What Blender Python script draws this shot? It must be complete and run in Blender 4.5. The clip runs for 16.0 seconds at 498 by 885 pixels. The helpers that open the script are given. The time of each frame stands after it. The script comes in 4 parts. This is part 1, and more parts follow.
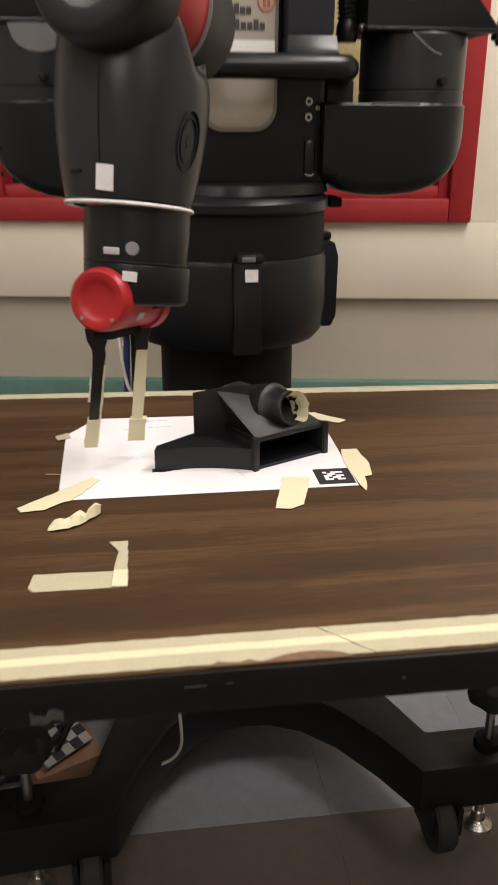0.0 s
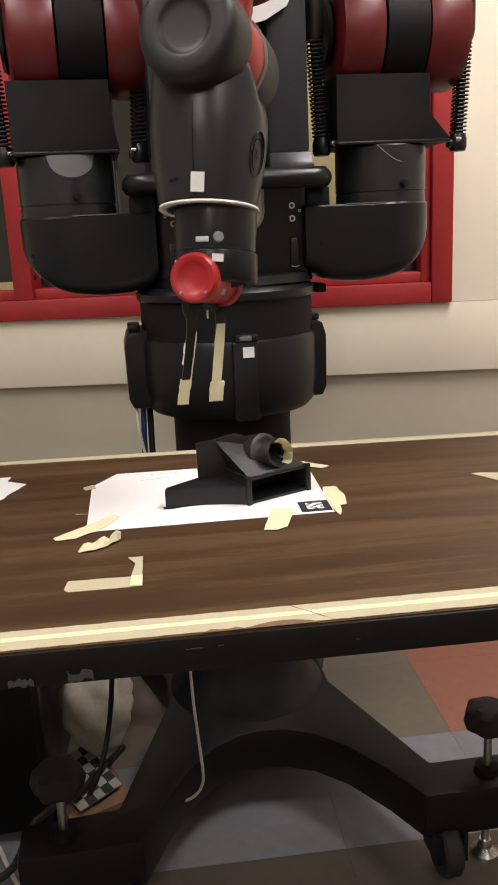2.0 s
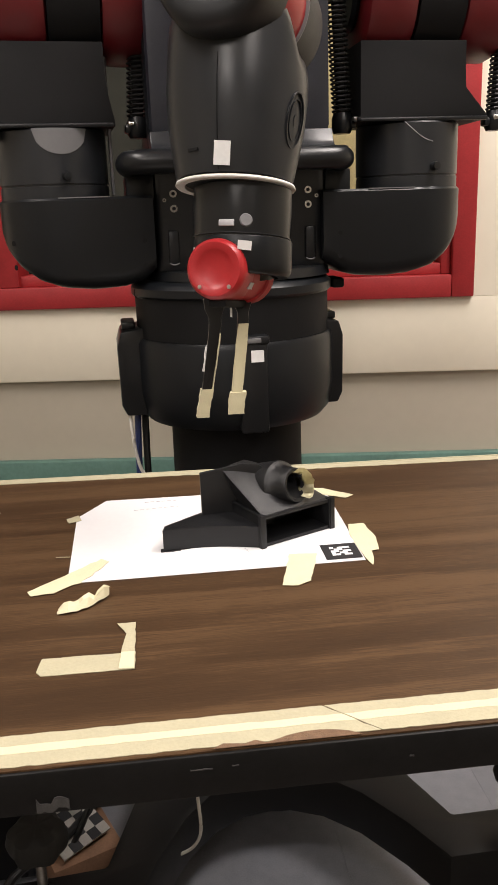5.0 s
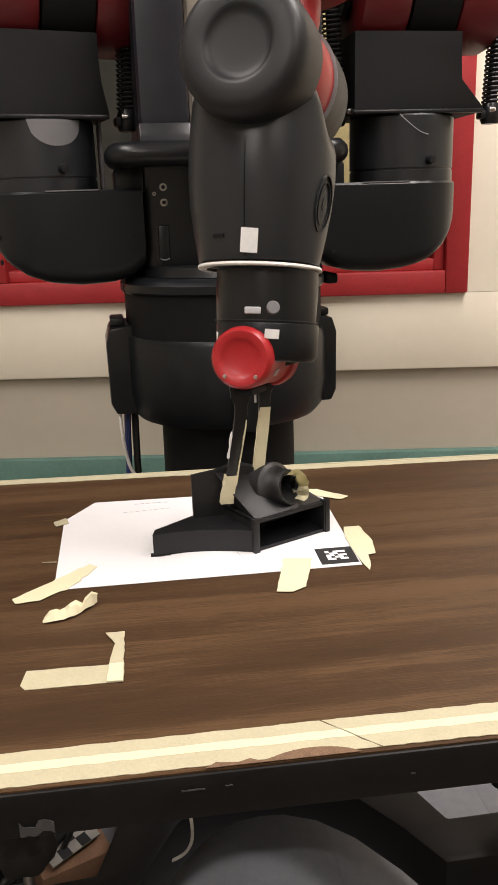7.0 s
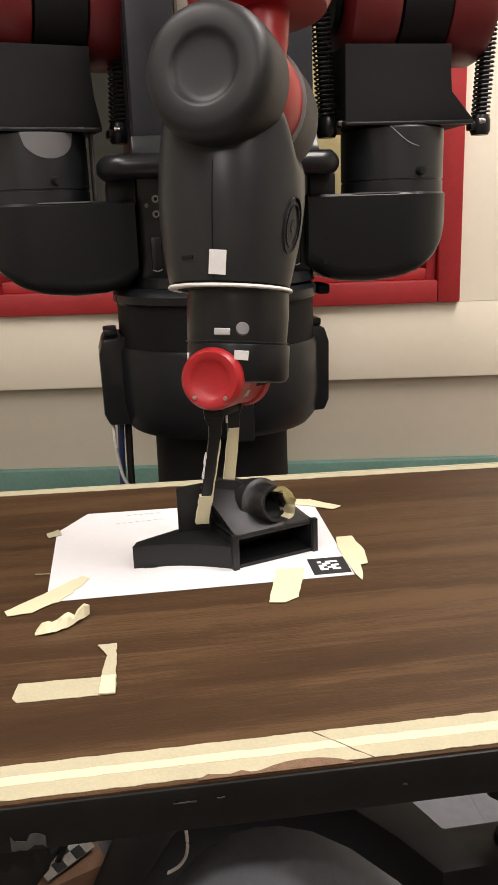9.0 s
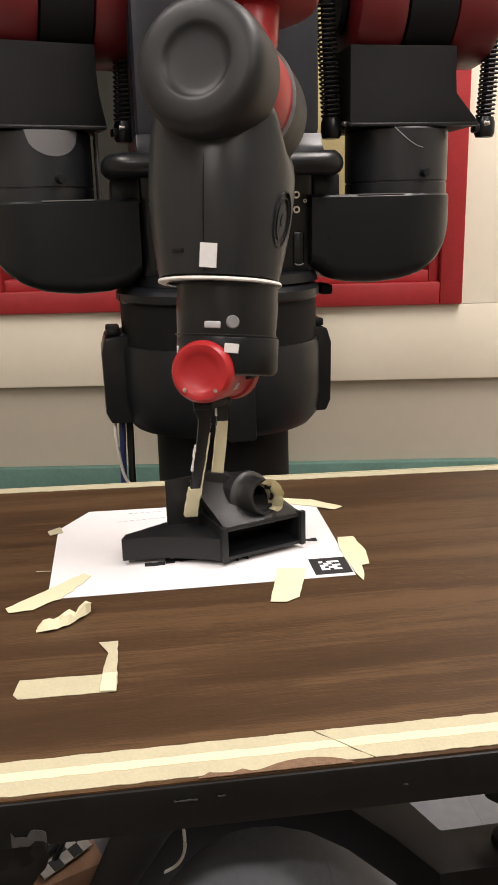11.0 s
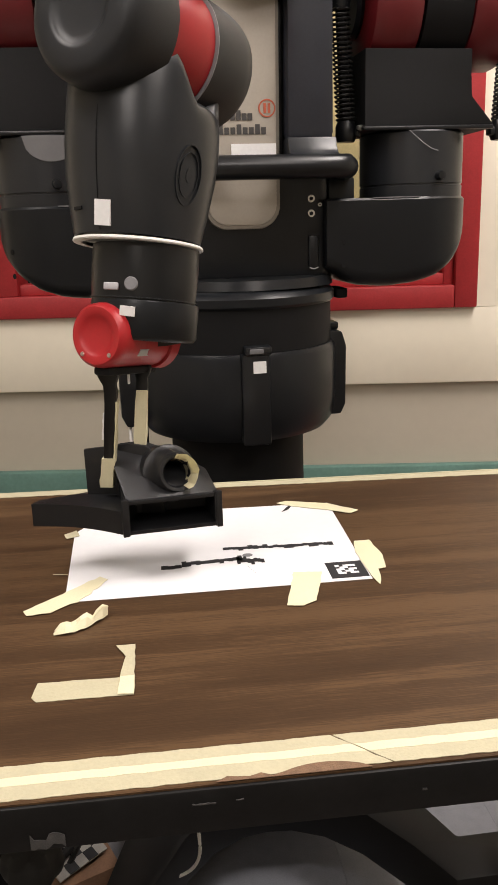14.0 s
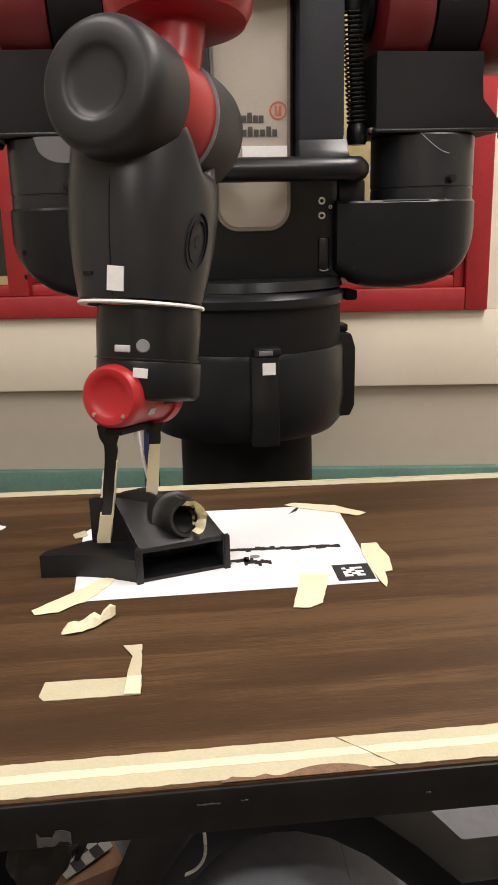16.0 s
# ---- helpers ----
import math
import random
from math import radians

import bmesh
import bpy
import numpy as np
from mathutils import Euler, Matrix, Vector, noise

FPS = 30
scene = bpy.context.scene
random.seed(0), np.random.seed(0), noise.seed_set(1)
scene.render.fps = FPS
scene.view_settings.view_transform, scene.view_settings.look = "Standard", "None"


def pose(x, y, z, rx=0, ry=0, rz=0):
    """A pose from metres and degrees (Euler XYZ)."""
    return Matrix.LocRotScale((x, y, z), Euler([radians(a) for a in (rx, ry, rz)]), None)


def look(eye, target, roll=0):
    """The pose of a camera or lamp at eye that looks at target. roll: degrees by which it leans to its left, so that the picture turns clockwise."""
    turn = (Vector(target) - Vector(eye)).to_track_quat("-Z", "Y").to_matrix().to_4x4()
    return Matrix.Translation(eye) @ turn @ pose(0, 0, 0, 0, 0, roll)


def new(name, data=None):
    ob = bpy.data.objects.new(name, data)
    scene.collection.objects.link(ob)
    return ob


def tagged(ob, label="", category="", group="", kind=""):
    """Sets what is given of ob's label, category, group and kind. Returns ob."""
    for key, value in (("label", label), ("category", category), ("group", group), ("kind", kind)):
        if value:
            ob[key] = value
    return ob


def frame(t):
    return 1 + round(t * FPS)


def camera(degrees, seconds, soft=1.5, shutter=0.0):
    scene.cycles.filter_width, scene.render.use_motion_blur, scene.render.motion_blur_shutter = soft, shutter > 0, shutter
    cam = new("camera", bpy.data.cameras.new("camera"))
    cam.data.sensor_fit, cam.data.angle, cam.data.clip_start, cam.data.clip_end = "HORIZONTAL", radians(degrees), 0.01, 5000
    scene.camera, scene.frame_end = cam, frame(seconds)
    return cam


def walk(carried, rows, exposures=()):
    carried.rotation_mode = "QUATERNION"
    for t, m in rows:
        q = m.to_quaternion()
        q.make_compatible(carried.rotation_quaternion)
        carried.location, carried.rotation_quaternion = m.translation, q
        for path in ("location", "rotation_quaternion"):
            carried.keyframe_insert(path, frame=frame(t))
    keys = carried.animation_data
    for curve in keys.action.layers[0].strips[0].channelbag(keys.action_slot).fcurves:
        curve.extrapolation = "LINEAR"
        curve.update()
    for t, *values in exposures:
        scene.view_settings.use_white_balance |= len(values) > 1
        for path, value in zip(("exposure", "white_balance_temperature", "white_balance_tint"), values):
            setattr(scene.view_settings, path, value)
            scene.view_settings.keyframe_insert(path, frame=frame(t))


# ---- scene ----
cam = camera(34.0, 16.0, 1.5, 0.5)
PATH = [
    (0, (-0.054, -0.686, 1.064), (0.185, 1.166, 0.348), 0.1),
    (0.5, (-0.06, -0.838, 1.07), (0.138, 1.066, 0.49), -1.2),
    (1, (-0.058, -0.883, 1.074), (0.134, 1.044, 0.574), -1.7),
    (1.5, (-0.048, -0.873, 1.068), (0.154, 1.059, 0.595), -2.4),
    (2, (-0.04, -0.862, 1.062), (0.151, 1.065, 0.563), -2.8),
    (2.5, (-0.039, -0.863, 1.059), (0.155, 1.056, 0.529), -2.8),
    (3, (-0.043, -0.849, 1.052), (0.137, 1.062, 0.487), -2.3),
    (3.5, (-0.05, -0.801, 1.054), (0.105, 1.103, 0.46), -2.2),
    (4, (-0.045, -0.756, 1.071), (0.126, 1.162, 0.532), -2.2),
    (6.5, (-0.041, -0.674, 1.07), (0.181, 1.236, 0.522), -1.9),
    (7, (-0.041, -0.674, 1.069), (0.183, 1.235, 0.518), -1.9),
    (7.5, (-0.041, -0.675, 1.069), (0.183, 1.236, 0.521), -2.0),
    (8, (-0.039, -0.676, 1.071), (0.191, 1.236, 0.53), -2.2),
    (8.5, (-0.037, -0.676, 1.071), (0.198, 1.237, 0.537), -2.3),
    (9, (-0.038, -0.676, 1.071), (0.199, 1.238, 0.541), -2.1),
    (11.5, (-0.041, -0.676, 1.07), (0.197, 1.238, 0.541), -1.5),
    (12, (-0.04, -0.677, 1.072), (0.194, 1.239, 0.549), -1.7),
    (12.5, (-0.04, -0.677, 1.073), (0.185, 1.242, 0.556), -1.8),
    (13, (-0.041, -0.677, 1.073), (0.177, 1.243, 0.559), -1.8),
    (13.5, (-0.042, -0.677, 1.071), (0.172, 1.244, 0.557), -1.9),
    (14, (-0.044, -0.676, 1.07), (0.163, 1.244, 0.551), -1.8),
    (14.5, (-0.043, -0.676, 1.069), (0.158, 1.244, 0.545), -1.9),
    (15, (-0.042, -0.677, 1.069), (0.155, 1.242, 0.541), -1.9),
    (15.5, (-0.042, -0.677, 1.07), (0.156, 1.243, 0.546), -1.9),
    (16, (-0.043, -0.679, 1.073), (0.141, 1.244, 0.554), -1.5),
]
walk(cam, [(t, look(eye, target, roll)) for t, eye, target, roll in PATH],
     exposures=[(0.0, -0.33), (0.5, -0.26), (1.5, -0.25), (2.5, -0.18), (3.0, 0.04), (3.5, 0.05), (4.2, -0.02), (6.5, -0.06), (16.0, -0.06)])

# ---------------------------------------------------------------- light
world = bpy.data.worlds.new("world")
scene.world = world
world.use_nodes = True
world.node_tree.nodes["Background"].inputs[0].default_value = (0.9, 0.85, 0.78, 1)
world.node_tree.nodes["Background"].inputs[1].default_value = 0.03


def area_lamp(name, eye, target, sx, sy, watts, colour):
    data = bpy.data.lights.new(name, "AREA")
    data.shape, data.size, data.size_y, data.energy, data.color = "RECTANGLE", sx, sy, watts, colour
    ob = new(name, data)
    ob.matrix_world = look(eye, target)
    return ob


WARM = (1.0, 0.915, 0.88)
LAMPS = [(1.05, 0.05, 46), (-0.95, -0.25, 29), (0.75, -1.75, 28), (-0.95, -2.3, 33)]
for lx, ly, watts in LAMPS:
    area_lamp("ceiling_lamp_light", (lx, ly, 2.655), (lx, ly, 0), 0.5, 1.1, watts, WARM)



# ---------------------------------------------------------------- materials
def mat(name, base, rough=0.5, metal=0.0, var=0.12, scale=30.0, bump=0.0, bscale=400.0, emit=0.0, coat=0.0, spec=0.5, objvar=0.0):
    """A procedural surface: colour that varies at two scales, uneven gloss and a fine relief."""
    m = bpy.data.materials.new(name)
    m.use_nodes = True
    nt = m.node_tree
    b = nt.nodes["Principled BSDF"]
    tc = nt.nodes.new("ShaderNodeTexCoord")
    n1, n2 = nt.nodes.new("ShaderNodeTexNoise"), nt.nodes.new("ShaderNodeTexNoise")
    n1.inputs["Scale"].default_value, n1.inputs["Detail"].default_value = scale, 5
    n2.inputs["Scale"].default_value, n2.inputs["Detail"].default_value = scale * 9, 3
    for n in (n1, n2):
        nt.links.new(tc.outputs["Object"], n.inputs["Vector"])
    add = nt.nodes.new("ShaderNodeMath")
    add.operation = "ADD"
    nt.links.new(n1.outputs["Fac"], add.inputs[0])
    nt.links.new(n2.outputs["Fac"], add.inputs[1])
    ramp = nt.nodes.new("ShaderNodeMapRange")
    ramp.inputs[1].default_value, ramp.inputs[2].default_value = 0.7, 1.3
    ramp.inputs[3].default_value, ramp.inputs[4].default_value = 1 - var, 1 + var
    nt.links.new(add.outputs[0], ramp.inputs[0])
    mul = nt.nodes.new("ShaderNodeVectorMath")
    mul.operation = "SCALE"
    mul.inputs[0].default_value = base
    nt.links.new(ramp.outputs[0], mul.inputs["Scale"])
    out = mul.outputs[0]
    if objvar:
        info = nt.nodes.new("ShaderNodeObjectInfo")
        mr = nt.nodes.new("ShaderNodeMapRange")
        mr.inputs[3].default_value, mr.inputs[4].default_value = 1 - objvar, 1 + objvar
        nt.links.new(info.outputs["Random"], mr.inputs[0])
        m2 = nt.nodes.new("ShaderNodeVectorMath")
        m2.operation = "SCALE"
        nt.links.new(out, m2.inputs[0])
        nt.links.new(mr.outputs[0], m2.inputs["Scale"])
        out = m2.outputs[0]
    nt.links.new(out, b.inputs["Base Color"])
    rr = nt.nodes.new("ShaderNodeMapRange")
    rr.inputs[3].default_value, rr.inputs[4].default_value = max(rough - 0.08, 0.02), min(rough + 0.1, 1)
    nt.links.new(n1.outputs["Fac"], rr.inputs[0])
    nt.links.new(rr.outputs[0], b.inputs["Roughness"])
    b.inputs["Metallic"].default_value = metal
    b.inputs["Specular IOR Level"].default_value = spec
    b.inputs["Coat Weight"].default_value = coat
    if bump:
        n3, bp = nt.nodes.new("ShaderNodeTexNoise"), nt.nodes.new("ShaderNodeBump")
        n3.inputs["Scale"].default_value, n3.inputs["Detail"].default_value = bscale, 4
        bp.inputs["Strength"].default_value, bp.inputs["Distance"].default_value = bump, 0.002
        nt.links.new(tc.outputs["Object"], n3.inputs["Vector"])
        nt.links.new(n3.outputs["Fac"], bp.inputs["Height"])
        nt.links.new(bp.outputs[0], b.inputs["Normal"])
    if emit:
        b.inputs["Emission Color"].default_value = (*base, 1)
        b.inputs["Emission Strength"].default_value = emit
    return m


def wood_laminate():
    """Dark walnut laminate: long grain along x, broad bands and fine pores."""
    m = bpy.data.materials.new("walnut_laminate")
    m.use_nodes = True
    nt = m.node_tree
    b = nt.nodes["Principled BSDF"]
    tc, mp = nt.nodes.new("ShaderNodeTexCoord"), nt.nodes.new("ShaderNodeMapping")
    mp.inputs["Scale"].default_value = (0.8, 13.0, 1.0)
    nt.links.new(tc.outputs["Object"], mp.inputs["Vector"])
    broad = nt.nodes.new("ShaderNodeTexNoise")
    broad.inputs["Scale"].default_value, broad.inputs["Detail"].default_value, broad.inputs["Distortion"].default_value = 2.2, 6, 0.5
    nt.links.new(mp.outputs[0], broad.inputs["Vector"])
    mp2 = nt.nodes.new("ShaderNodeMapping")
    mp2.inputs["Scale"].default_value = (9.0, 290.0, 1.0)
    nt.links.new(tc.outputs["Object"], mp2.inputs["Vector"])
    fine = nt.nodes.new("ShaderNodeTexNoise")
    fine.inputs["Scale"].default_value, fine.inputs["Detail"].default_value = 4.0, 7
    nt.links.new(mp2.outputs[0], fine.inputs["Vector"])
    mix = nt.nodes.new("ShaderNodeMath")
    mix.operation = "MULTIPLY_ADD"
    mix.inputs[1].default_value = 0.72
    nt.links.new(fine.outputs["Fac"], mix.inputs[0])
    nt.links.new(broad.outputs["Fac"], mix.inputs[2])
    ramp = nt.nodes.new("ShaderNodeValToRGB")
    e = ramp.color_ramp.elements
    e[0].position, e[0].color = 0.64, (0.0395, 0.0212, 0.0102, 1)
    e[1].position, e[1].color = 1.0, (0.090, 0.0510, 0.0245, 1)
    mid = e.new(0.86)
    mid.color = (0.0570, 0.0310, 0.0147, 1)
    mp3 = nt.nodes.new("ShaderNodeMapping")
    mp3.inputs["Scale"].default_value = (2.2, 62.0, 1.0)
    nt.links.new(tc.outputs["Object"], mp3.inputs["Vector"])
    streak = nt.nodes.new("ShaderNodeTexNoise")
    streak.inputs["Scale"].default_value, streak.inputs["Detail"].default_value = 1.6, 2
    nt.links.new(mp3.outputs[0], streak.inputs["Vector"])
    lift = nt.nodes.new("ShaderNodeMapRange")
    lift.inputs[1].default_value, lift.inputs[2].default_value, lift.inputs[4].default_value = 0.60, 0.74, 0.20
    nt.links.new(streak.outputs["Fac"], lift.inputs[0])
    total = nt.nodes.new("ShaderNodeMath")
    nt.links.new(mix.outputs[0], total.inputs[0])
    nt.links.new(lift.outputs[0], total.inputs[1])
    nt.links.new(total.outputs[0], ramp.inputs[0])
    nt.links.new(ramp.outputs[0], b.inputs["Base Color"])
    b.inputs["Roughness"].default_value = 0.50
    b.inputs["Specular IOR Level"].default_value = 0.2
    bp = nt.nodes.new("ShaderNodeBump")
    bp.inputs["Strength"].default_value, bp.inputs["Distance"].default_value = 0.08, 0.001
    nt.links.new(fine.outputs["Fac"], bp.inputs["Height"])
    nt.links.new(bp.outputs[0], b.inputs["Normal"])
    return m


M = dict(
    black=mat("black_plastic", (0.0066, 0.0075, 0.0090), 0.31, bump=0.03, bscale=900, spec=0.40),
    deep=mat("matt_black", (0.0075, 0.0076, 0.0082), 0.6, spec=0.15),
    grey=mat("charcoal_plastic", (0.0158, 0.0174, 0.0202), 0.30, bump=0.04, bscale=1200, var=0.06, spec=0.42),
    shell=mat("dark_shell_plastic", (0.0070, 0.0082, 0.0100), 0.32, bump=0.04, bscale=1000, var=0.06, spec=0.30),
    cap=mat("matt_charcoal_plastic", (0.0120, 0.0132, 0.0155), 0.45, bump=0.05, bscale=1200, var=0.08, spec=0.38),
    base=mat("dull_pedestal_paint", (0.0068, 0.0068, 0.0073), 0.42, bump=0.05, bscale=700, var=0.08, spec=0.28),
    navy=mat("blue_black_plastic", (0.016, 0.018, 0.026), 0.40),
    red=mat("red_plastic", (0.36, 0.012, 0.016), 0.38, var=0.06),
    armred=mat("glossy_red_plastic", (0.275, 0.0105, 0.0140), 0.36, var=0.06),
    # the robot's red darkened: the dimmer light at the shoulders is in the colour
    drum=mat("shaded_red_plastic", (0.108, 0.0066, 0.0095), 0.40, var=0.06),
    dimred=mat("red_painted_wood", (0.36, 0.022, 0.026), 0.5, var=0.12, bump=0.1, bscale=60),
    chrome=mat("steel", (0.6, 0.58, 0.55), 0.28, metal=1.0),
    white=mat("white_plastic", (0.72, 0.71, 0.69), 0.45, var=0.03),
    label=mat("white_label", (0.78, 0.78, 0.78), 0.7, var=0.04),
    button=mat("grey_button", (0.42, 0.42, 0.44), 0.5, var=0.04),
    button2=mat("dark_grey_button", (0.13, 0.13, 0.135), 0.5, var=0.04),
    button3=mat("mid_grey_button", (0.20, 0.20, 0.21), 0.5, var=0.04),
    chest=mat("warm_grey_panel", (0.36, 0.325, 0.275), 0.42, var=0.04),
    tape=mat("masking_tape", (0.66, 0.615, 0.42), 0.75, var=0.03, scale=60, bump=0.2, bscale=700),
    oldtape=mat("worn_masking_tape", (0.435, 0.402, 0.275), 0.7, var=0.06, scale=40, bump=0.2, bscale=500),
    paper=mat("white_paper", (0.72, 0.72, 0.74), 0.85, var=0.015, scale=15, bump=0.04, bscale=300),
    ink=mat("black_ink", (0.012, 0.012, 0.014), 0.7),
    pale=mat("pale_ink", (0.42, 0.42, 0.45), 0.8),
    darkink=mat("dark_grey_ink", (0.045, 0.042, 0.040), 0.6),
    redink=mat("red_ink", (0.45, 0.10, 0.05), 0.7),
    print3d=mat("printed_black_plastic", (0.0085, 0.0088, 0.0100), 0.40, var=0.1, bump=0.18, bscale=1600, spec=0.4),
    rimgrey=mat("grey_panel_rim", (0.21, 0.19, 0.16), 0.42, var=0.04),
    cream=mat("cream_paint", (0.83, 0.77, 0.635), 0.55, var=0.018, scale=4, bump=0.03, bscale=60),
    beige=mat("beige_grey_paint", (0.50, 0.455, 0.37), 0.6, var=0.025, scale=4, bump=0.03, bscale=60),
    teal=mat("teal_paint", (0.115, 0.225, 0.19), 0.55, var=0.12, scale=12),
    glass=mat("dark_window_glass", (0.030, 0.032, 0.027), 0.08, var=0.1, scale=3),
    yellow=mat("pale_yellow_paint", (0.52, 0.44, 0.22), 0.6),
    wood=wood_laminate(),
    edge=mat("worn_black_edge", (0.0058, 0.0055, 0.0055), 0.46, var=0.3, scale=25, bump=0.12, bscale=80, spec=0.22),
    chip=mat("scuffed_edge", (0.045, 0.043, 0.042), 0.7, var=0.3, scale=200),
    brown=mat("bare_particle_board", (0.16, 0.095, 0.055), 0.8, var=0.25, scale=200, bump=0.4, bscale=900),
    plaster=mat("plain_plaster", (0.55, 0.51, 0.43), 0.85, var=0.04, scale=3, bump=0.1, bscale=60),
    ceil=mat("white_ceiling", (0.7, 0.69, 0.66), 0.9, var=0.03, scale=3),
    tile_taupe=mat("taupe_floor_tile", (0.160, 0.139, 0.111), 0.40, var=0.14, scale=40, objvar=0.08),
    tile_rose=mat("rose_floor_tile", (0.285, 0.117, 0.087), 0.40, var=0.14, scale=40, objvar=0.08),
    tile_blue=mat("pale_blue_floor_tile", (0.195, 0.200, 0.226), 0.40, var=0.12, scale=40, objvar=0.08),
    tile_brown=mat("brown_floor_tile", (0.105, 0.088, 0.075), 0.40, var=0.14, scale=40, objvar=0.08),
    grout=mat("floor_base", (0.13, 0.12, 0.11), 0.8),
    cable_w=mat("white_cable_sheath", (0.62, 0.60, 0.56), 0.5),
    cable_k=mat("black_cable_sheath", (0.012, 0.012, 0.012), 0.5),
    cable_b=mat("blue_cable_sheath", (0.02, 0.035, 0.13), 0.45),
    bag=mat("clear_plastic_bag", (0.46, 0.44, 0.385), 0.3, var=0.12, scale=18, bump=0.5, bscale=22),
    board_white=mat("aged_white_card", (0.36, 0.34, 0.31), 0.7, var=0.08),
    rubber=mat("black_rubber", (0.012, 0.012, 0.012), 0.7),
    carton=mat("brown_card", (0.22, 0.12, 0.07), 0.8, var=0.15),
    lamp=mat("lamp_diffuser", (1.0, 0.9, 0.76), 0.6, emit=3.0, var=0.01),
)


# ---------------------------------------------------------------- building tools
def part(name, bm, material, parent=None, label="", smooth=38, bevel=0.0):
    """Links a bmesh as one mesh object, under a thing or a part."""
    if bevel:
        sharp = [e for e in bm.edges if len(e.link_faces) == 2 and e.calc_face_angle(0) > 0.6]
        bmesh.ops.bevel(bm, geom=sharp, offset=bevel, segments=2, affect="EDGES", profile=0.6, clamp_overlap=True)
    bmesh.ops.recalc_face_normals(bm, faces=bm.faces)
    me = bpy.data.meshes.new(name)
    for f in bm.faces:
        f.smooth = True
    for e in bm.edges:
        if len(e.link_faces) == 2 and e.calc_face_angle(0) > radians(smooth):
            e.smooth = False
    bm.to_mesh(me)
    bm.free()
    me.materials.append(material)
    ob = new(name, me)
    if parent:
        ob.parent = parent
    if label:
        ob["label"] = label
    return ob


def thing(name, at=(0, 0, 0), label="", category="", group="", kind=""):
    ob = new(name)
    ob.location = at
    ob.empty_display_size = 0.05
    return tagged(ob, label, category, group, kind)


def moved(bm, m):
    bmesh.ops.transform(bm, matrix=m, verts=bm.verts)
    return bm


def joined(*bms):
    out = bmesh.new()
    for bm in bms:
        me = bpy.data.meshes.new("tmp")
        bm.to_mesh(me)
        bm.free()
        out.from_mesh(me)
        bpy.data.meshes.remove(me)
    return out


def box(x0, x1, y0, y1, z0, z1, bevel=0.0, seg=2):
    bm = bmesh.new()
    bmesh.ops.create_cube(bm, size=1)
    bmesh.ops.transform(bm, verts=bm.verts, matrix=Matrix.Translation(((x0 + x1) / 2, (y0 + y1) / 2, (z0 + z1) / 2)) @ Matrix.Diagonal((x1 - x0, y1 - y0, z1 - z0, 1)))
    if bevel:
        bmesh.ops.bevel(bm, geom=bm.edges[:], offset=bevel, segments=seg, affect="EDGES", profile=0.5)
    return bm


def lathe(profile, seg=48, x=0.0, y=0.0, turn=None, sx=1.0, sy=1.0):
    """A turned body: (radius, height) pairs from bottom to top about the z axis, closed at radius 0."""
    bm = bmesh.new()
    rings = []
    for r, z in profile:
        if r < 1e-6:
            rings.append([bm.verts.new((0, 0, z))])
        else:
            rings.append([bm.verts.new((r * sx * math.cos(2 * math.pi * k / seg), r * sy * math.sin(2 * math.pi * k / seg), z)) for k in range(seg)])
    for a, b in zip(rings, rings[1:]):
        for k in range(seg):
            j = (k + 1) % seg
            if len(a) == 1 and len(b) > 1:
                bm.faces.new((a[0], b[j], b[k]))
            elif len(b) == 1 and len(a) > 1:
                bm.faces.new((a[k], a[j], b[0]))
            elif len(a) > 1:
                bm.faces.new((a[k], a[j], b[j], b[k]))
    if turn is not None:
        moved(bm, turn)
    if x or y:
        moved(bm, Matrix.Translation((x, y, 0)))
    return bm


def prism(points, z0, z1):
    """An upright slab over a plan of (x, y) corners."""
    bm = bmesh.new()
    lo = [bm.verts.new((x, y, z0)) for x, y in points]
    hi = [bm.verts.new((x, y, z1)) for x, y in points]
    n = len(points)
    bm.faces.new(lo[::-1])
    bm.faces.new(hi)
    for k in range(n):
        bm.faces.new((lo[k], lo[(k + 1) % n], hi[(k + 1) % n], hi[k]))
    return bm


def slab_front(points, y0, y1):
    """A body whose front outline is given as (x, z) corners, reaching from y0 to y1."""
    bm = prism([(x, z) for x, z in points], -y1, -y0)
    return moved(bm, Matrix.Rotation(radians(90), 4, "X"))


def sweep(path, radius, seg=10, width=None):
    """A round (or oval, with width) rod along a smooth path through the points."""
    pts = [Vector(p) for p in path]
    fine = []
    for i in range(len(pts) - 1):
        a, b, c, d = pts[max(i - 1, 0)], pts[i], pts[i + 1], pts[min(i + 2, len(pts) - 1)]
        steps = 6 if len(pts) > 2 else 1
        for s in range(steps):
            u = s / steps
            fine.append(0.5 * ((2 * b) + (c - a) * u + (2 * a - 5 * b + 4 * c - d) * u * u + (3 * b - a - 3 * c + d) * u ** 3))
    fine.append(pts[-1])
    bm = bmesh.new()
    rings = []
    for i, p in enumerate(fine):
        d = (fine[min(i + 1, len(fine) - 1)] - fine[max(i - 1, 0)]).normalized()
        q = d.to_track_quat("Z", "Y")
        rings.append([bm.verts.new(p + q @ Vector(((width or radius) * math.cos(2 * math.pi * k / seg), radius * math.sin(2 * math.pi * k / seg), 0))) for k in range(seg)])
    for a, b in zip(rings, rings[1:]):
        for k in range(seg):
            bm.faces.new((a[k], a[(k + 1) % seg], b[(k + 1) % seg], b[k]))
    bm.faces.new(rings[0][::-1])
    bm.faces.new(rings[-1])
    return bm


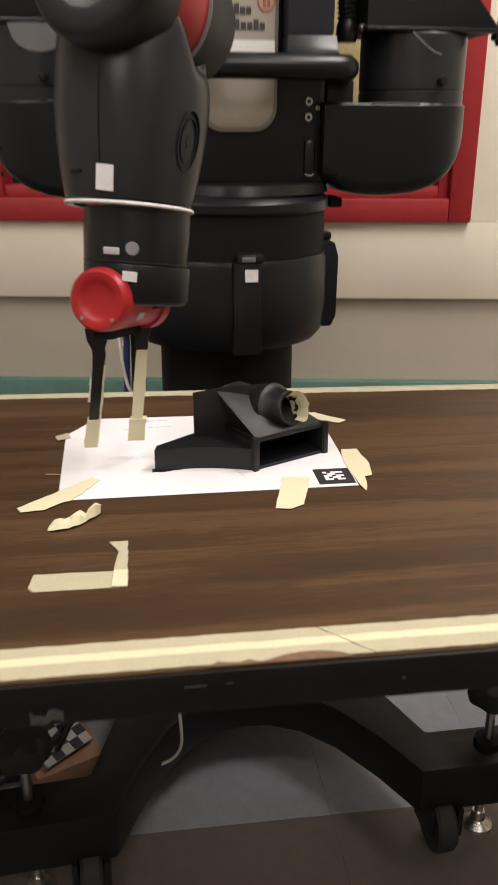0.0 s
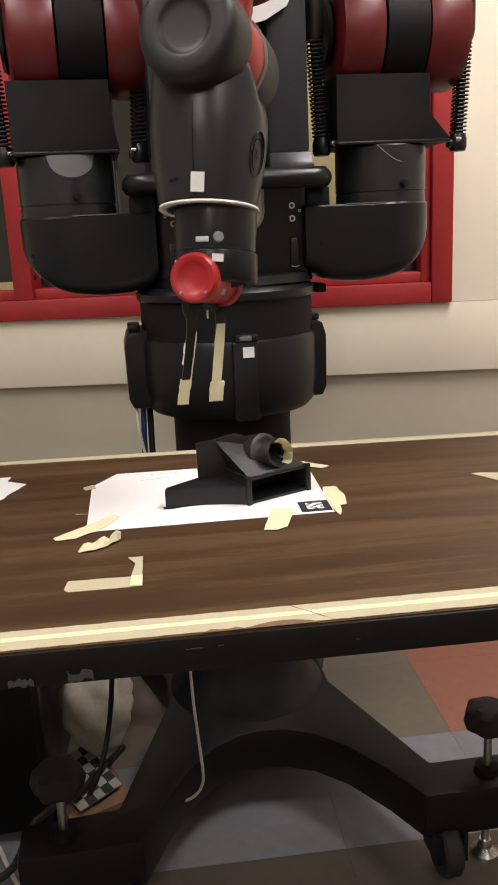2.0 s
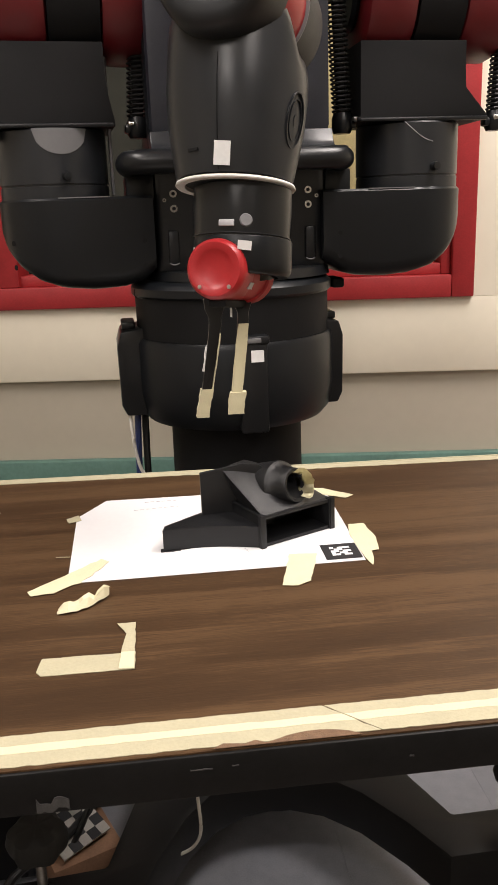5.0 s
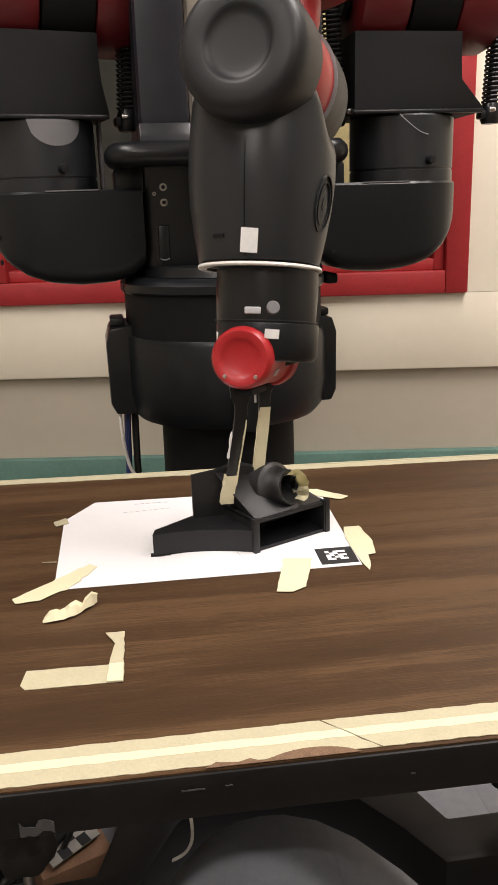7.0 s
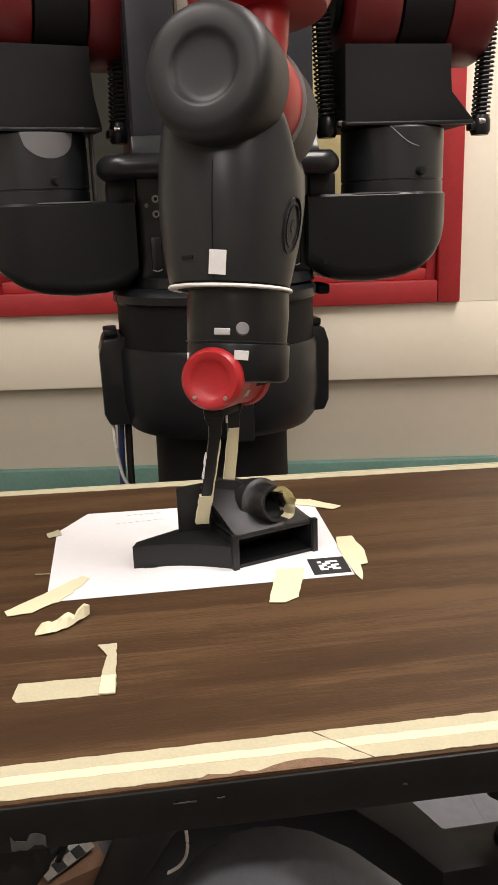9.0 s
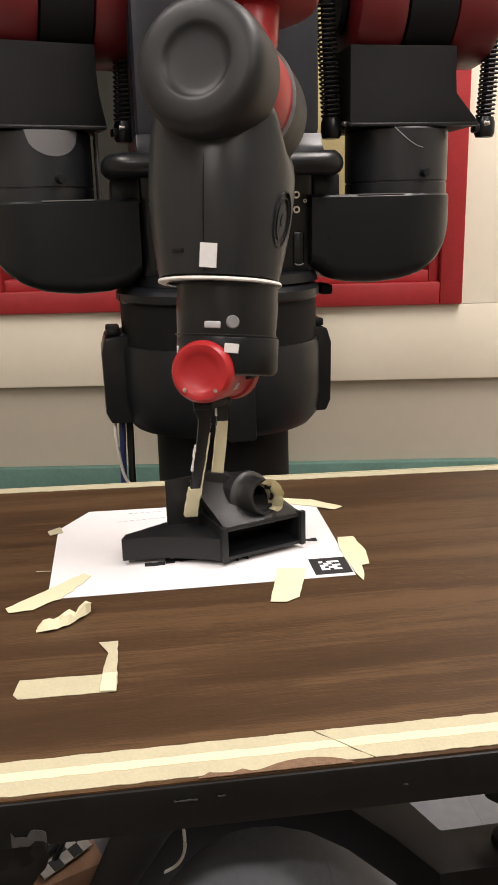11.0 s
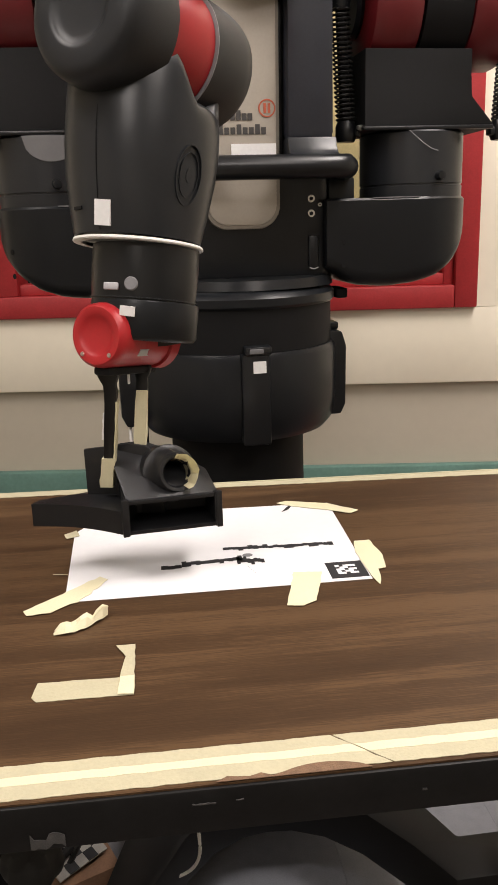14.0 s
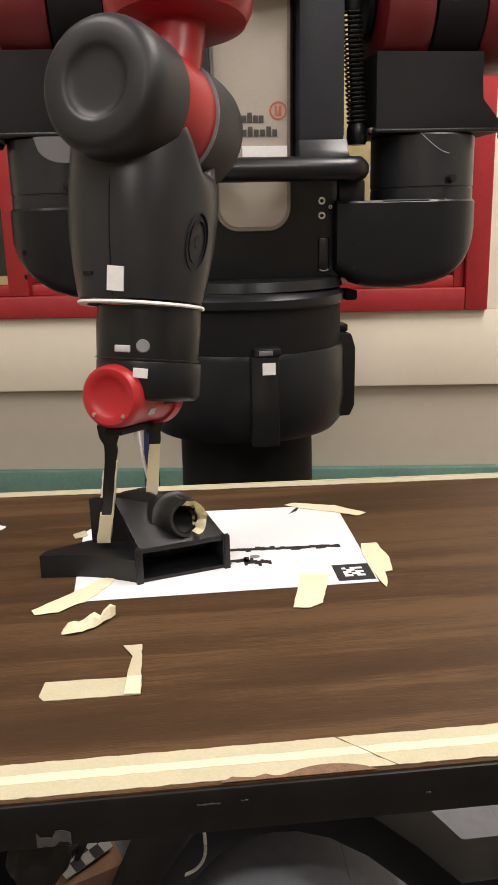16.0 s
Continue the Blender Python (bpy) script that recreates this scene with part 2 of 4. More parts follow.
def axis_turn(start, direction):
    """The pose that sets a turned body's z axis along a direction, from a starting point."""
    return Matrix.Translation(start) @ Vector(direction).to_track_quat("Z", "Y").to_matrix().to_4x4()


def sheet(points, z, thick=0.0004, ripple=0.0, seed=1):
    """A thin torn or cut piece that lies at height z over a plan of (x, y) corners, with uneven edges."""
    rnd = random.Random(seed)
    fine = []
    n = len(points)
    for k in range(n):
        (ax, ay), (bx, by) = points[k], points[(k + 1) % n]
        steps = max(1, int(math.hypot(bx - ax, by - ay) / 0.006)) if ripple else 1
        for s in range(steps):
            u = s / steps
            fine.append((ax + (bx - ax) * u + rnd.uniform(-ripple, ripple) * (s > 0), ay + (by - ay) * u + rnd.uniform(-ripple, ripple) * (s > 0)))
    return prism(fine, z, z + thick)


def hull(points):
    bm = bmesh.new()
    vs = [bm.verts.new(p) for p in points]
    res = bmesh.ops.convex_hull(bm, input=vs)
    bmesh.ops.delete(bm, geom=[g for g in res["geom_interior"] if isinstance(g, bmesh.types.BMVert)], context="VERTS")
    return bm


# ---------------------------------------------------------------- the room
WALL_TURN = Matrix.Translation((0.695, 1.175, 0)) @ Matrix.Rotation(radians(-8.5), 4, "Z")


def wall_piece(name, x0, x1, z0, z1, y0, y1, material, parent=None, bevel=0.0, label=""):
    """A piece of the wall behind the robot; x from the window's lower corner along the wall, y into it."""
    return part(name, moved(box(x0, x1, y0, y1, z0, z1, bevel), WALL_TURN), material, parent, label)


ROOM_X0, ROOM_X1, ROOM_Y0, ROOM_Z = -2.6, 2.6, -4.0, 2.72
wall_n = thing("wall_north", kind="structure", label="cream and beige painted wall with a red window")
WIN_X0, WIN_Z0, WIN_Z1 = -1.95, 0.868, 2.1
wall_piece("lower_wall", -3.4, 2.1, 0.0, 0.690, 0.006, 0.14, M["beige"], wall_n, label="beige-grey painted lower wall")
wall_piece("upper_panel", -3.4, 2.1, 0.690, WIN_Z0, -0.014, 0.14, M["cream"], wall_n, 0.003, "cream painted wall panel")
wall_piece("upper_panel", 0.0, 2.1, WIN_Z0, ROOM_Z, -0.014, 0.14, M["cream"], wall_n, 0.0, "cream painted wall panel")
wall_piece("upper_panel", -3.4, WIN_X0, WIN_Z0, ROOM_Z, -0.014, 0.14, M["cream"], wall_n, 0.0, "cream painted wall panel")
wall_piece("upper_panel", WIN_X0, 0.0, WIN_Z1, ROOM_Z, -0.014, 0.14, M["cream"], wall_n, 0.0, "cream painted wall panel")
tagged(wall_piece("trim", -3.4, 0.11, 0.36, 0.487, -0.020, 0.005, M["teal"], None, 0.004), "teal painted rail along the lower wall", kind="structure")

window = thing("window_1", label="red painted wooden window frame with dark glass", kind="structure")
FR = 0.052
wall_piece("frame", -FR, 0.0, WIN_Z0, WIN_Z1, -0.030, 0.06, M["dimred"], window, 0.004)
wall_piece("frame", WIN_X0, 0.0 - FR, WIN_Z0, WIN_Z0 + FR, -0.030, 0.06, M["dimred"], window, 0.004)
wall_piece("frame", WIN_X0, -FR, WIN_Z1 - FR, WIN_Z1, -0.030, 0.06, M["dimred"], window, 0.004)
wall_piece("stop", -FR - 0.024, -FR, WIN_Z0 + FR, WIN_Z1 - FR, -0.012, 0.06, M["dimred"], window, 0.003)
wall_piece("stop", WIN_X0, -FR - 0.024, WIN_Z0 + FR, WIN_Z0 + FR + 0.026, -0.012, 0.06, M["dimred"], window, 0.003)
wall_piece("mullion", -1.115, -1.065, WIN_Z0 + FR, WIN_Z1 - FR, -0.028, 0.06, M["dimred"], window, 0.004)
wall_piece("mullion", -0.355, -0.235, WIN_Z0 + FR + 0.026, WIN_Z1 - FR, -0.002, 0.052, M["yellow"], window, 0.004, "pale yellow post")
wall_piece("pane", WIN_X0, -FR, WIN_Z0 + FR, WIN_Z1 - FR, 0.062, 0.068, M["glass"], window)
wall_piece("sill", WIN_X0, -1.115, WIN_Z0 + FR, WIN_Z0 + FR + 0.045, 0.02, 0.06, M["yellow"], window, 0.003)

for nm, b in (("wall_west", box(ROOM_X0 - 0.12, ROOM_X0, ROOM_Y0, 2.2, 0, ROOM_Z)), ("wall_east", box(ROOM_X1, ROOM_X1 + 0.12, ROOM_Y0, 2.2, 0, ROOM_Z)),
              ("wall_south", box(ROOM_X0 - 0.12, ROOM_X1 + 0.12, ROOM_Y0 - 0.12, ROOM_Y0, 0, ROOM_Z))):
    tagged(part(nm, b, M["plaster"]), "plain pale plaster wall", kind="structure")
tagged(part("ceiling", box(ROOM_X0 - 0.12, ROOM_X1 + 0.12, ROOM_Y0 - 0.12, 2.3, ROOM_Z, ROOM_Z + 0.1), M["ceil"]), "white ceiling", kind="structure")


def ceiling_lamp(x, y):
    lamp = thing("ceiling_lamp", (x, y, ROOM_Z), "flat rectangular ceiling light", "lamp", "ceiling lights")
    part("housing", box(-0.29, 0.29, -0.59, 0.59, -0.05, 0.0, 0.006), M["white"], lamp)
    part("diffuser", box(-0.27, 0.27, -0.57, 0.57, -0.058, -0.0505), M["lamp"], lamp, "glowing white diffuser")
    return lamp


for lx, ly, watts in LAMPS:
    ceiling_lamp(lx, ly)

floor = tagged(part("floor", box(ROOM_X0, ROOM_X1, ROOM_Y0, 2.3, -0.1, -0.004), M["grout"]), "resilient floor tiles in taupe, rose, pale blue and brown", kind="structure")

# ---------------------------------------------------------------- the table
TOP = 0.75
table = thing("table", (0, 0, 0), "long table with walnut laminate top and worn black edge", "table")
part("tabletop", prism([(-0.95, -0.262), (0.95, -0.262), (0.95, 0.268), (-0.95, 0.367)], TOP - 0.030, TOP), M["wood"], table, "walnut wood-grain laminate top")
part("edge_band", box(-0.952, 0.952, -0.2650, -0.2615, TOP - 0.031, TOP - 0.0008, 0.0016), M["edge"], table, "scuffed black edge band")
part("apron", joined(box(-0.86, 0.86, -0.20, -0.18, TOP - 0.062, TOP - 0.0305), box(-0.86, 0.86, 0.19, 0.21, TOP - 0.075, TOP - 0.0305)), M["deep"], table)
for tx in (-0.88, 0.88):
    for ty in (-0.19, 0.2):
        part("leg", lathe([(0, 0), (0.016, 0), (0.016, TOP - 0.03), (0, TOP - 0.03)], 16, tx, ty), M["deep"], table)
for x0, x1, z0, z1, sd in ((-0.040, -0.026, TOP - 0.0108, TOP - 0.0094, 1), (-0.014, -0.0094, TOP - 0.0102, TOP - 0.0090, 2), (-0.182, -0.162, TOP - 0.030, TOP - 0.020, 3), (-0.135, -0.115, TOP - 0.030, TOP - 0.018, 4), (0.1000, 0.1030, TOP - 0.0170, TOP - 0.0150, 5)):
    rnd = random.Random(sd)
    n = 9
    outline = [(x0 + (x1 - x0) * k / n, z0 + rnd.random() * (z1 - z0) * 0.35) for k in range(n + 1)] + [(x1 - (x1 - x0) * k / n, z1 - rnd.random() * (z1 - z0) * 0.5) for k in range(n + 1)]
    part("scuff", slab_front(outline, -0.2658, -0.2652), M["chip"], table, "pale chipped patch")


def lying(name, points, z, material, label, category="tape", ripple=0.0006, thick=0.0004, group="masking tape pieces", seed=1):
    cx, cy = sum(p[0] for p in points) / len(points), sum(p[1] for p in points) / len(points)
    ob = part(name, moved(sheet(points, z, thick, ripple, seed), Matrix.Translation((-cx, -cy, -z))), material)
    ob.location = (cx, cy, z)
    return tagged(ob, label, category, group)


# long strips of masking tape on the table's edges
front_tape = thing("edge_tape", (0, -0.24, TOP), "overlapping strips of masking tape along the front table edge", "tape", "masking tape pieces")


def strip(name, pts, z, material, parent, at, ripple=0.0005, thick=0.0004, seed=1, label=""):
    return part(name, moved(sheet(pts, z, thick, ripple, seed), Matrix.Translation((-at[0], -at[1], -at[2]))), material, parent, label)


FA = (0, -0.24, TOP)
strip("tape_strip", [(-0.94, -0.2605), (0.083, -0.2585), (0.051, -0.2265), (-0.94, -0.226)], TOP + 0.0002, M["oldtape"], front_tape, FA, seed=2)
strip("tape_strip", [(0.0845, -0.2585), (0.94, -0.2605), (0.94, -0.2285), (0.0525, -0.2265)], TOP + 0.0002, M["oldtape"], front_tape, FA, seed=3)
strip("tape_overlap", [(-0.94, -0.2455), (0.0700, -0.2457), (0.0622, -0.2379), (-0.94, -0.2385)], TOP + 0.00065, M["tape"], front_tape, FA, thick=0.00012, seed=4, label="lighter overlap of the tape")
strip("tape_overlap", [(0.0716, -0.2457), (0.94, -0.2465), (0.94, -0.2375), (0.0638, -0.2379)], TOP + 0.00065, M["tape"], front_tape, FA, thick=0.00012, seed=7, label="lighter overlap of the tape")
worn = []
for k in range(15):
    u = k / 14
    worn.append((-0.025 + 0.095 * u, -0.2615 + (0.0085 * math.sin(math.pi * min(1, max(0, (u - 0.38) / 0.62))) ** 0.7 if u > 0.38 else 0.0045 * abs(math.sin(u * 17)))))
part("worn_patch", moved(prism([(-0.025, -0.2618), (0.07, -0.2618)] + worn[::-1], TOP + 0.0009, TOP + 0.0013), Matrix.Translation((0, 0.24, -TOP))), M["brown"], front_tape, "brown worn-off patch")
back_tape = thing("edge_tape", (0, 0.31, TOP), "masking tape along the rear table edge", "tape", "masking tape pieces")
BA = (0, 0.31, TOP)
strip("tape_strip", [(-0.9, 0.347), (0.9, 0.252), (0.9, 0.268), (-0.9, 0.363)], TOP + 0.0002, M["oldtape"], back_tape, BA, 0.0009, seed=6)
part("tape_fold", moved(joined(sweep([(-0.9, 0.364, TOP - 0.001), (-0.2, 0.327, TOP - 0.001), (0.25, 0.303, TOP), (0.9, 0.269, TOP - 0.001)], 0.0022, 6)), Matrix.Translation((0, -0.31, -TOP))), M["oldtape"], back_tape, "tape folded over the edge")

# the sheet of paper with its printed marks
PAPER_Z = TOP + 0.0003
paper = thing("paper_sheet", (0, 0.11, TOP), "white letter-size paper sheet with printed marks, taped to the table", "paper")
part("sheet", moved(sheet([(-0.140, 0.0), (0.1395, 0.0), (0.1425, 0.214), (-0.116, 0.222), (-0.146, 0.170)], PAPER_Z), Matrix.Translation((0, -0.11, -TOP))), M["paper"], paper)
INK_Z = PAPER_Z + 0.0006


def ink(name, polys, material, label=""):
    return part(name, moved(joined(*[prism(p, INK_Z, INK_Z + 0.0001) for p in polys]), Matrix.Translation((0, -0.11, -TOP))), material, paper, label)


def rect(x0, x1, y0, y1):
    return [(x0, y0), (x1, y0), (x1, y1), (x0, y1)]


# square marker: a black field with white cells
ink("marker", [rect(0.1030, 0.1385, 0.0055, 0.0420)], M["ink"], "black square marker with white cells")
CELL = 0.0365 / 9
cells = ["X.XXX", ".XX..", "XX.XX", "X.XX.", "XX.XX"]
white_cells = []
for r, row in enumerate(cells):
    for c, ch in enumerate(row):
        if ch == "X":
            x0, y1 = 0.1030 + (c + 2) * CELL * 0.97, 0.0420 - (r + 2) * CELL
            white_cells.append(rect(x0, x0 + CELL * 0.97, y1 - CELL, y1))
for cell in white_cells:
    part("marker_cell", moved(prism(cell, INK_Z + 0.0004, INK_Z + 0.0005), Matrix.Translation((0, -0.11, -TOP))), M["paper"], paper, "white cell of the marker")


def stepped(x0, y0, x1, y1, n, width, seed):
    """The outline of a jagged dark printed line."""
    rnd = random.Random(seed)
    upper, lower = [], []
    for k in range(n):
        u = k / n
        xa, xb = x0 + (x1 - x0) * u, x0 + (x1 - x0) * (k + 1) / n
        yc = y0 + (y1 - y0) * u + rnd.uniform(-0.0012, 0.0012)
        hi, lo = yc + width * rnd.choice((0.42, 0.5, 0.55, 0.9)), yc - width * rnd.choice((0.42, 0.5, 0.55, 0.9))
        upper += [(xa, hi), (xb - 0.0002, hi)]
        lower += [(xa, lo), (xb - 0.0002, lo)]
    return lower + upper[::-1]


ink("printed_line", [stepped(0.009, 0.095, 0.122, 0.091, 22, 0.0068, 5)], M["ink"], "jagged black printed line")
ink("printed_line", [stepped(-0.054, 0.059, -0.034, 0.060, 3, 0.0082, 9)], M["ink"], "thick end of the printed line")
ink("printed_line", [stepped(-0.034, 0.064, 0.026, 0.069, 13, 0.0074, 10)], M["ink"], "jagged black printed line")
ink("printed_line", [stepped(0.020, 0.064, 0.047, 0.059, 8, 0.0100, 11)], M["ink"], "short jagged black printed line")
ink("printed_dot", [[(0.032 + 0.0052 * math.cos(a / 10 * math.pi), 0.0755 + 0.0042 * math.sin(a / 10 * math.pi)) for a in range(20)]], M["button3"], "small grey printed oval")
ink("pen_stroke", [[(0.084, 0.192), (0.094, 0.200), (0.098, 0.209), (0.107, 0.219), (0.100, 0.216), (0.093, 0.208)]], M["ink"], "short black pen stroke")
ink("text_line", [rect(-0.071 + k * 0.0065, -0.0665 + k * 0.0065, 0.2055, 0.2072) for k in range(6)] + [rect(-0.083 + k * 0.0068, -0.0785 + k * 0.0068, 0.181 + 0.0006 * k, 0.1822 + 0.0006 * k) for k in range(8)], M["pale"], "faint lines of text")
ink("text_mark", [rect(0.029 + k * 0.0012, 0.0300 + k * 0.0012, 0.047 - k * 0.004, 0.049 - k * 0.004) for k in range(5)], M["pale"])

TAPE_Z = PAPER_Z + 0.0008
lying("tape_piece", [(0.070, 0.026), (0.097, 0.022), (0.080, -0.036), (0.067, -0.044), (0.053, -0.041)], TAPE_Z, M["tape"], "torn masking tape over the paper's front edge", seed=11)
lying("tape_piece", [(-0.174, -0.013), (-0.170, -0.022), (-0.150, -0.020), (-0.139, -0.009), (-0.128, -0.003), (-0.109, 0.030), (-0.104, 0.041), (-0.112, 0.049), (-0.134, 0.026), (-0.150, 0.010)], TAPE_Z, M["tape"], "crinkled masking tape on the paper's corner", seed=12, ripple=0.0012)
lying("tape_piece", [(0.1385, 0.062), (0.144, 0.091), (0.160, 0.091), (0.163, 0.050), (0.158, 0.021), (0.150, 0.019), (0.1465, -0.004), (0.143, -0.014), (0.1415, -0.006), (0.1400, 0.010), (0.1392, 0.030)], TAPE_Z, M["tape"], "torn masking tape over the paper's side edge", seed=13)
lying("tape_piece", [(0.083, 0.222), (0.095, 0.228), (0.142, 0.210), (0.171, 0.181), (0.160, 0.173), (0.135, 0.190), (0.10, 0.208)], TAPE_Z, M["tape"], "narrow masking tape over the paper's rear corner", seed=14)
lying("tape_piece", [(-0.157, 0.167), (-0.145, 0.177), (-0.140, 0.160), (-0.153, 0.154)], TAPE_Z, M["oldtape"], "small scrap of masking tape at the paper's cut corner", seed=15)
lying("tape_piece", [(-0.148, -0.151), (-0.146, -0.132), (-0.077, -0.134), (-0.076, -0.158), (-0.144, -0.157)], TOP + 0.0003, M["oldtape"], "strip of masking tape marking a corner", seed=16, ripple=0.0004)
lying("tape_piece", [(-0.091, -0.087), (-0.076, -0.087), (-0.0755, -0.159), (-0.087, -0.158), (-0.085, -0.120), (-0.083, -0.105)], TOP + 0.0011, M["oldtape"], "short torn strip of masking tape marking a corner", seed=17, ripple=0.0006)
lying("tape_piece", [(-0.0872, -0.1575), (-0.0758, -0.1585), (-0.0760, -0.1345), (-0.0862, -0.1340)], TOP + 0.0017, M["tape"], "doubled corner of crossing masking tape strips", seed=18, ripple=0.0003, thick=0.0002)
lying("paper_strip", [(-0.157, 0.0635), (-0.143, 0.0615), (-0.143, 0.0605), (-0.157, 0.0622)], TOP + 0.0006, M["oldtape"], "thin pale paper sliver beside the sheet", "scrap", 0.0, group="scraps")
lying("paper_scrap", [(-0.47, 0.255), (-0.262, 0.244), (-0.263, 0.225), (-0.235, 0.205), (-0.250, 0.168), (-0.268, 0.105), (-0.46, 0.05)], TOP + 0.0006, M["paper"], "white paper scrap with a torn edge", "paper", 0.001, group="scraps", seed=21)
lying("tape_piece", [(0.338, 0.099), (0.352, 0.100), (0.372, 0.094), (0.42, 0.07), (0.40, 0.045), (0.358, 0.066)], TOP + 0.0006, M["oldtape"], "torn masking tape stuck on the table", seed=22)


def crumpled_tape():
    """A crumpled, raised scrap of tape."""
    bm = bmesh.new()
    rnd = random.Random(4)
    n = 10
    spine = [(-0.142 + 0.042 * k / n, -0.056 + 0.026 * (k / n) ** 2.2, 0.0015 + 0.004 * abs(math.sin(k * 0.9)) + 0.004 * (k / n)) for k in range(n + 1)]
    rows = []
    for k, (x, y, z) in enumerate(spine):
        w = 0.004 + 0.010 * math.sin(math.pi * min(1, (k + 0.4) / (n + 0.6)))
        rows.append([bm.verts.new((x + rnd.uniform(-.001, .001), y + w * (s - 0.5) + rnd.uniform(-.0015, .0015), TOP + max(0.0006, z * (0.4 + 0.8 * (s > 0.3)) + rnd.uniform(-.0008, .0008)))) for s in (0, 0.33, 0.66, 1)])
    for a, b in zip(rows, rows[1:]):
        for k in range(3):
            bm.faces.new((a[k], a[k + 1], b[k + 1], b[k]))
    low = min(v.co.z for v in bm.verts)
    moved(bm, Matrix.Translation((0.12, 0.045, 0.0003 - low)))
    bmesh.ops.solidify(bm, geom=bm.faces[:], thickness=0.0004)
    ob = part("tape_scrap", bm, M["tape"], smooth=20)
    ob.location = (-0.12, -0.045, TOP)
    return tagged(ob, "crumpled loose scrap of masking tape on the table", "tape", "masking tape pieces")


crumpled_tape()

# ---------------------------------------------------------------- the robot
BASE = Vector((0.08, 0.65, 0.0))
YAW = Matrix.Rotation(radians(3), 4, "Z")
robot = thing("robot", BASE, "two-armed industrial robot in black, charcoal and red on a wheeled pedestal", "robot")


def rp(name, bm, material, label="", parent=None, bevel=0.0, smooth=38):
    """A fixed part of the robot, given about its own upright axis with the front at -y."""
    return part(name, moved(bm, YAW), material, parent or robot, label, smooth, bevel)


# pedestal
rp("column", lathe([(0, 0.25), (0.112, 0.25), (0.110, 0.77), (0, 0.77)]), M["deep"], "black round column")
HALF = [(0.0, -0.185), (0.04, -0.190), (0.09, -0.215), (0.14, -0.265), (0.19, -0.345), (0.228, -0.425), (0.42, -0.430), (0.42, -0.345), (0.266, -0.340), (0.165, -0.044)]
FRONT = HALF + [(x, -y) for x, y in HALF[::-1]]
PLAN = FRONT + [(-x, y) for x, y in FRONT[::-1] if x > 0]
pedestal = rp("pedestal_base", prism(PLAN, 0.080, 0.165), M["base"], "dark four-footed pedestal base with concave sides", bevel=0.011)
rp("hub", lathe([(0, 0.155), (0.158, 0.160), (0.157, 0.166), (0.149, 0.175), (0.138, 0.194), (0.125, 0.226), (0.117, 0.264), (0.1125, 0.30), (0, 0.30)], 48), M["shell"], "domed glossy pedestal hub", pedestal)


def pedestal_foot(sx, sy):
    """Caster, levelling screw and star knob of one foot."""
    tip = Vector((sx * 0.350, sy * 0.385, 0))
    cx, cy = sx * 0.268, sy * 0.408
    rp("caster", moved(lathe([(0, -0.016), (0.044, -0.016), (0.048, -0.011), (0.048, 0.011), (0.044, 0.016), (0, 0.016)], 28), Matrix.Translation((cx, cy, 0.0485)) @ Matrix.Rotation(radians(90), 4, "Y")), M["rubber"], "black rubber caster wheel", pedestal)
    for off in (-0.023, 0.023):
        rp("caster_fork", box(cx + off - 0.004, cx + off + 0.004, cy - 0.03, cy + 0.03, 0.04, 0.092), M["shell"], "", pedestal)
    rp("jack_screw", lathe([(0, 0.012), (0.007, 0.012), (0.007, 0.275), (0, 0.275)], 14, tip.x, tip.y), M["chrome"], "steel levelling screw", pedestal)
    rp("jack_collar", lathe([(0.008, 0.164), (0.022, 0.164), (0.020, 0.176), (0.008, 0.178)], 20, tip.x, tip.y), M["deep"], "", pedestal)
    rp("jack_foot", lathe([(0, 0.0), (0.024, 0.0), (0.024, 0.006), (0.012, 0.016), (0.010, 0.03), (0, 0.03)], 20, tip.x, tip.y), M["chrome"], "steel levelling foot", pedestal)
    knob = lathe([(0, 0.242), (0.024, 0.242), (0.036, 0.250), (0.040, 0.264), (0.036, 0.282), (0.026, 0.289), (0, 0.289)], 40)
    for v in knob.verts:
        r = math.hypot(v.co.x, v.co.y)
        if r > 0.03:
            g = 1 + 0.07 * math.cos(6 * math.atan2(v.co.y, v.co.x))
            v.co.x, v.co.y = v.co.x * g, v.co.y * g
    rp("jack_knob", moved(knob, Matrix.Translation(tip)), M["rubber"], "black star knob", pedestal)


for sx in (-1, 1):
    for sy in (-1, 1):
        pedestal_foot(sx, sy)

# lower ring with its side pods
rp("lower_ring", lathe([(0, 0.745), (0.09, 0.745), (0.148, 0.752), (0.158, 0.764), (0.164, 0.80), (0.164, 0.878), (0.160, 0.886), (0, 0.886)], 64), M["shell"], "charcoal lower ring of the torso")
rp("upper_ring", lathe([(0, 0.884), (0.157, 0.884), (0.157, 0.952), (0, 0.952)], 64), M["deep"], "recessed black band")
rp("collar", lathe([(0, 0.950), (0.159, 0.950), (0.1625, 0.954), (0.1625, 0.965), (0.157, 0.971), (0.150, 0.975), (0, 0.977)], 64), M["shell"], "waist collar")
for s, out, front in ((-1, 0.192, -0.046), (1, 0.176, -0.050)):
    pod = slab_front([(s * x, z) for x, z in ((0.140, 0.762), (out - 0.009, 0.762), (out - 0.001, 0.780), (out, 0.875), (out - 0.007, 0.898), (0.140, 0.904))], front, 0.062)
    rp("side_pod", pod, M["black"], "black side pod", bevel=0.005)
    rp("pod_clip", box(s * (out - 0.020) - 0.011, s * (out - 0.020) + 0.011, front + 0.016, 0.03, 0.900, 0.912, 0.003), M["black"])
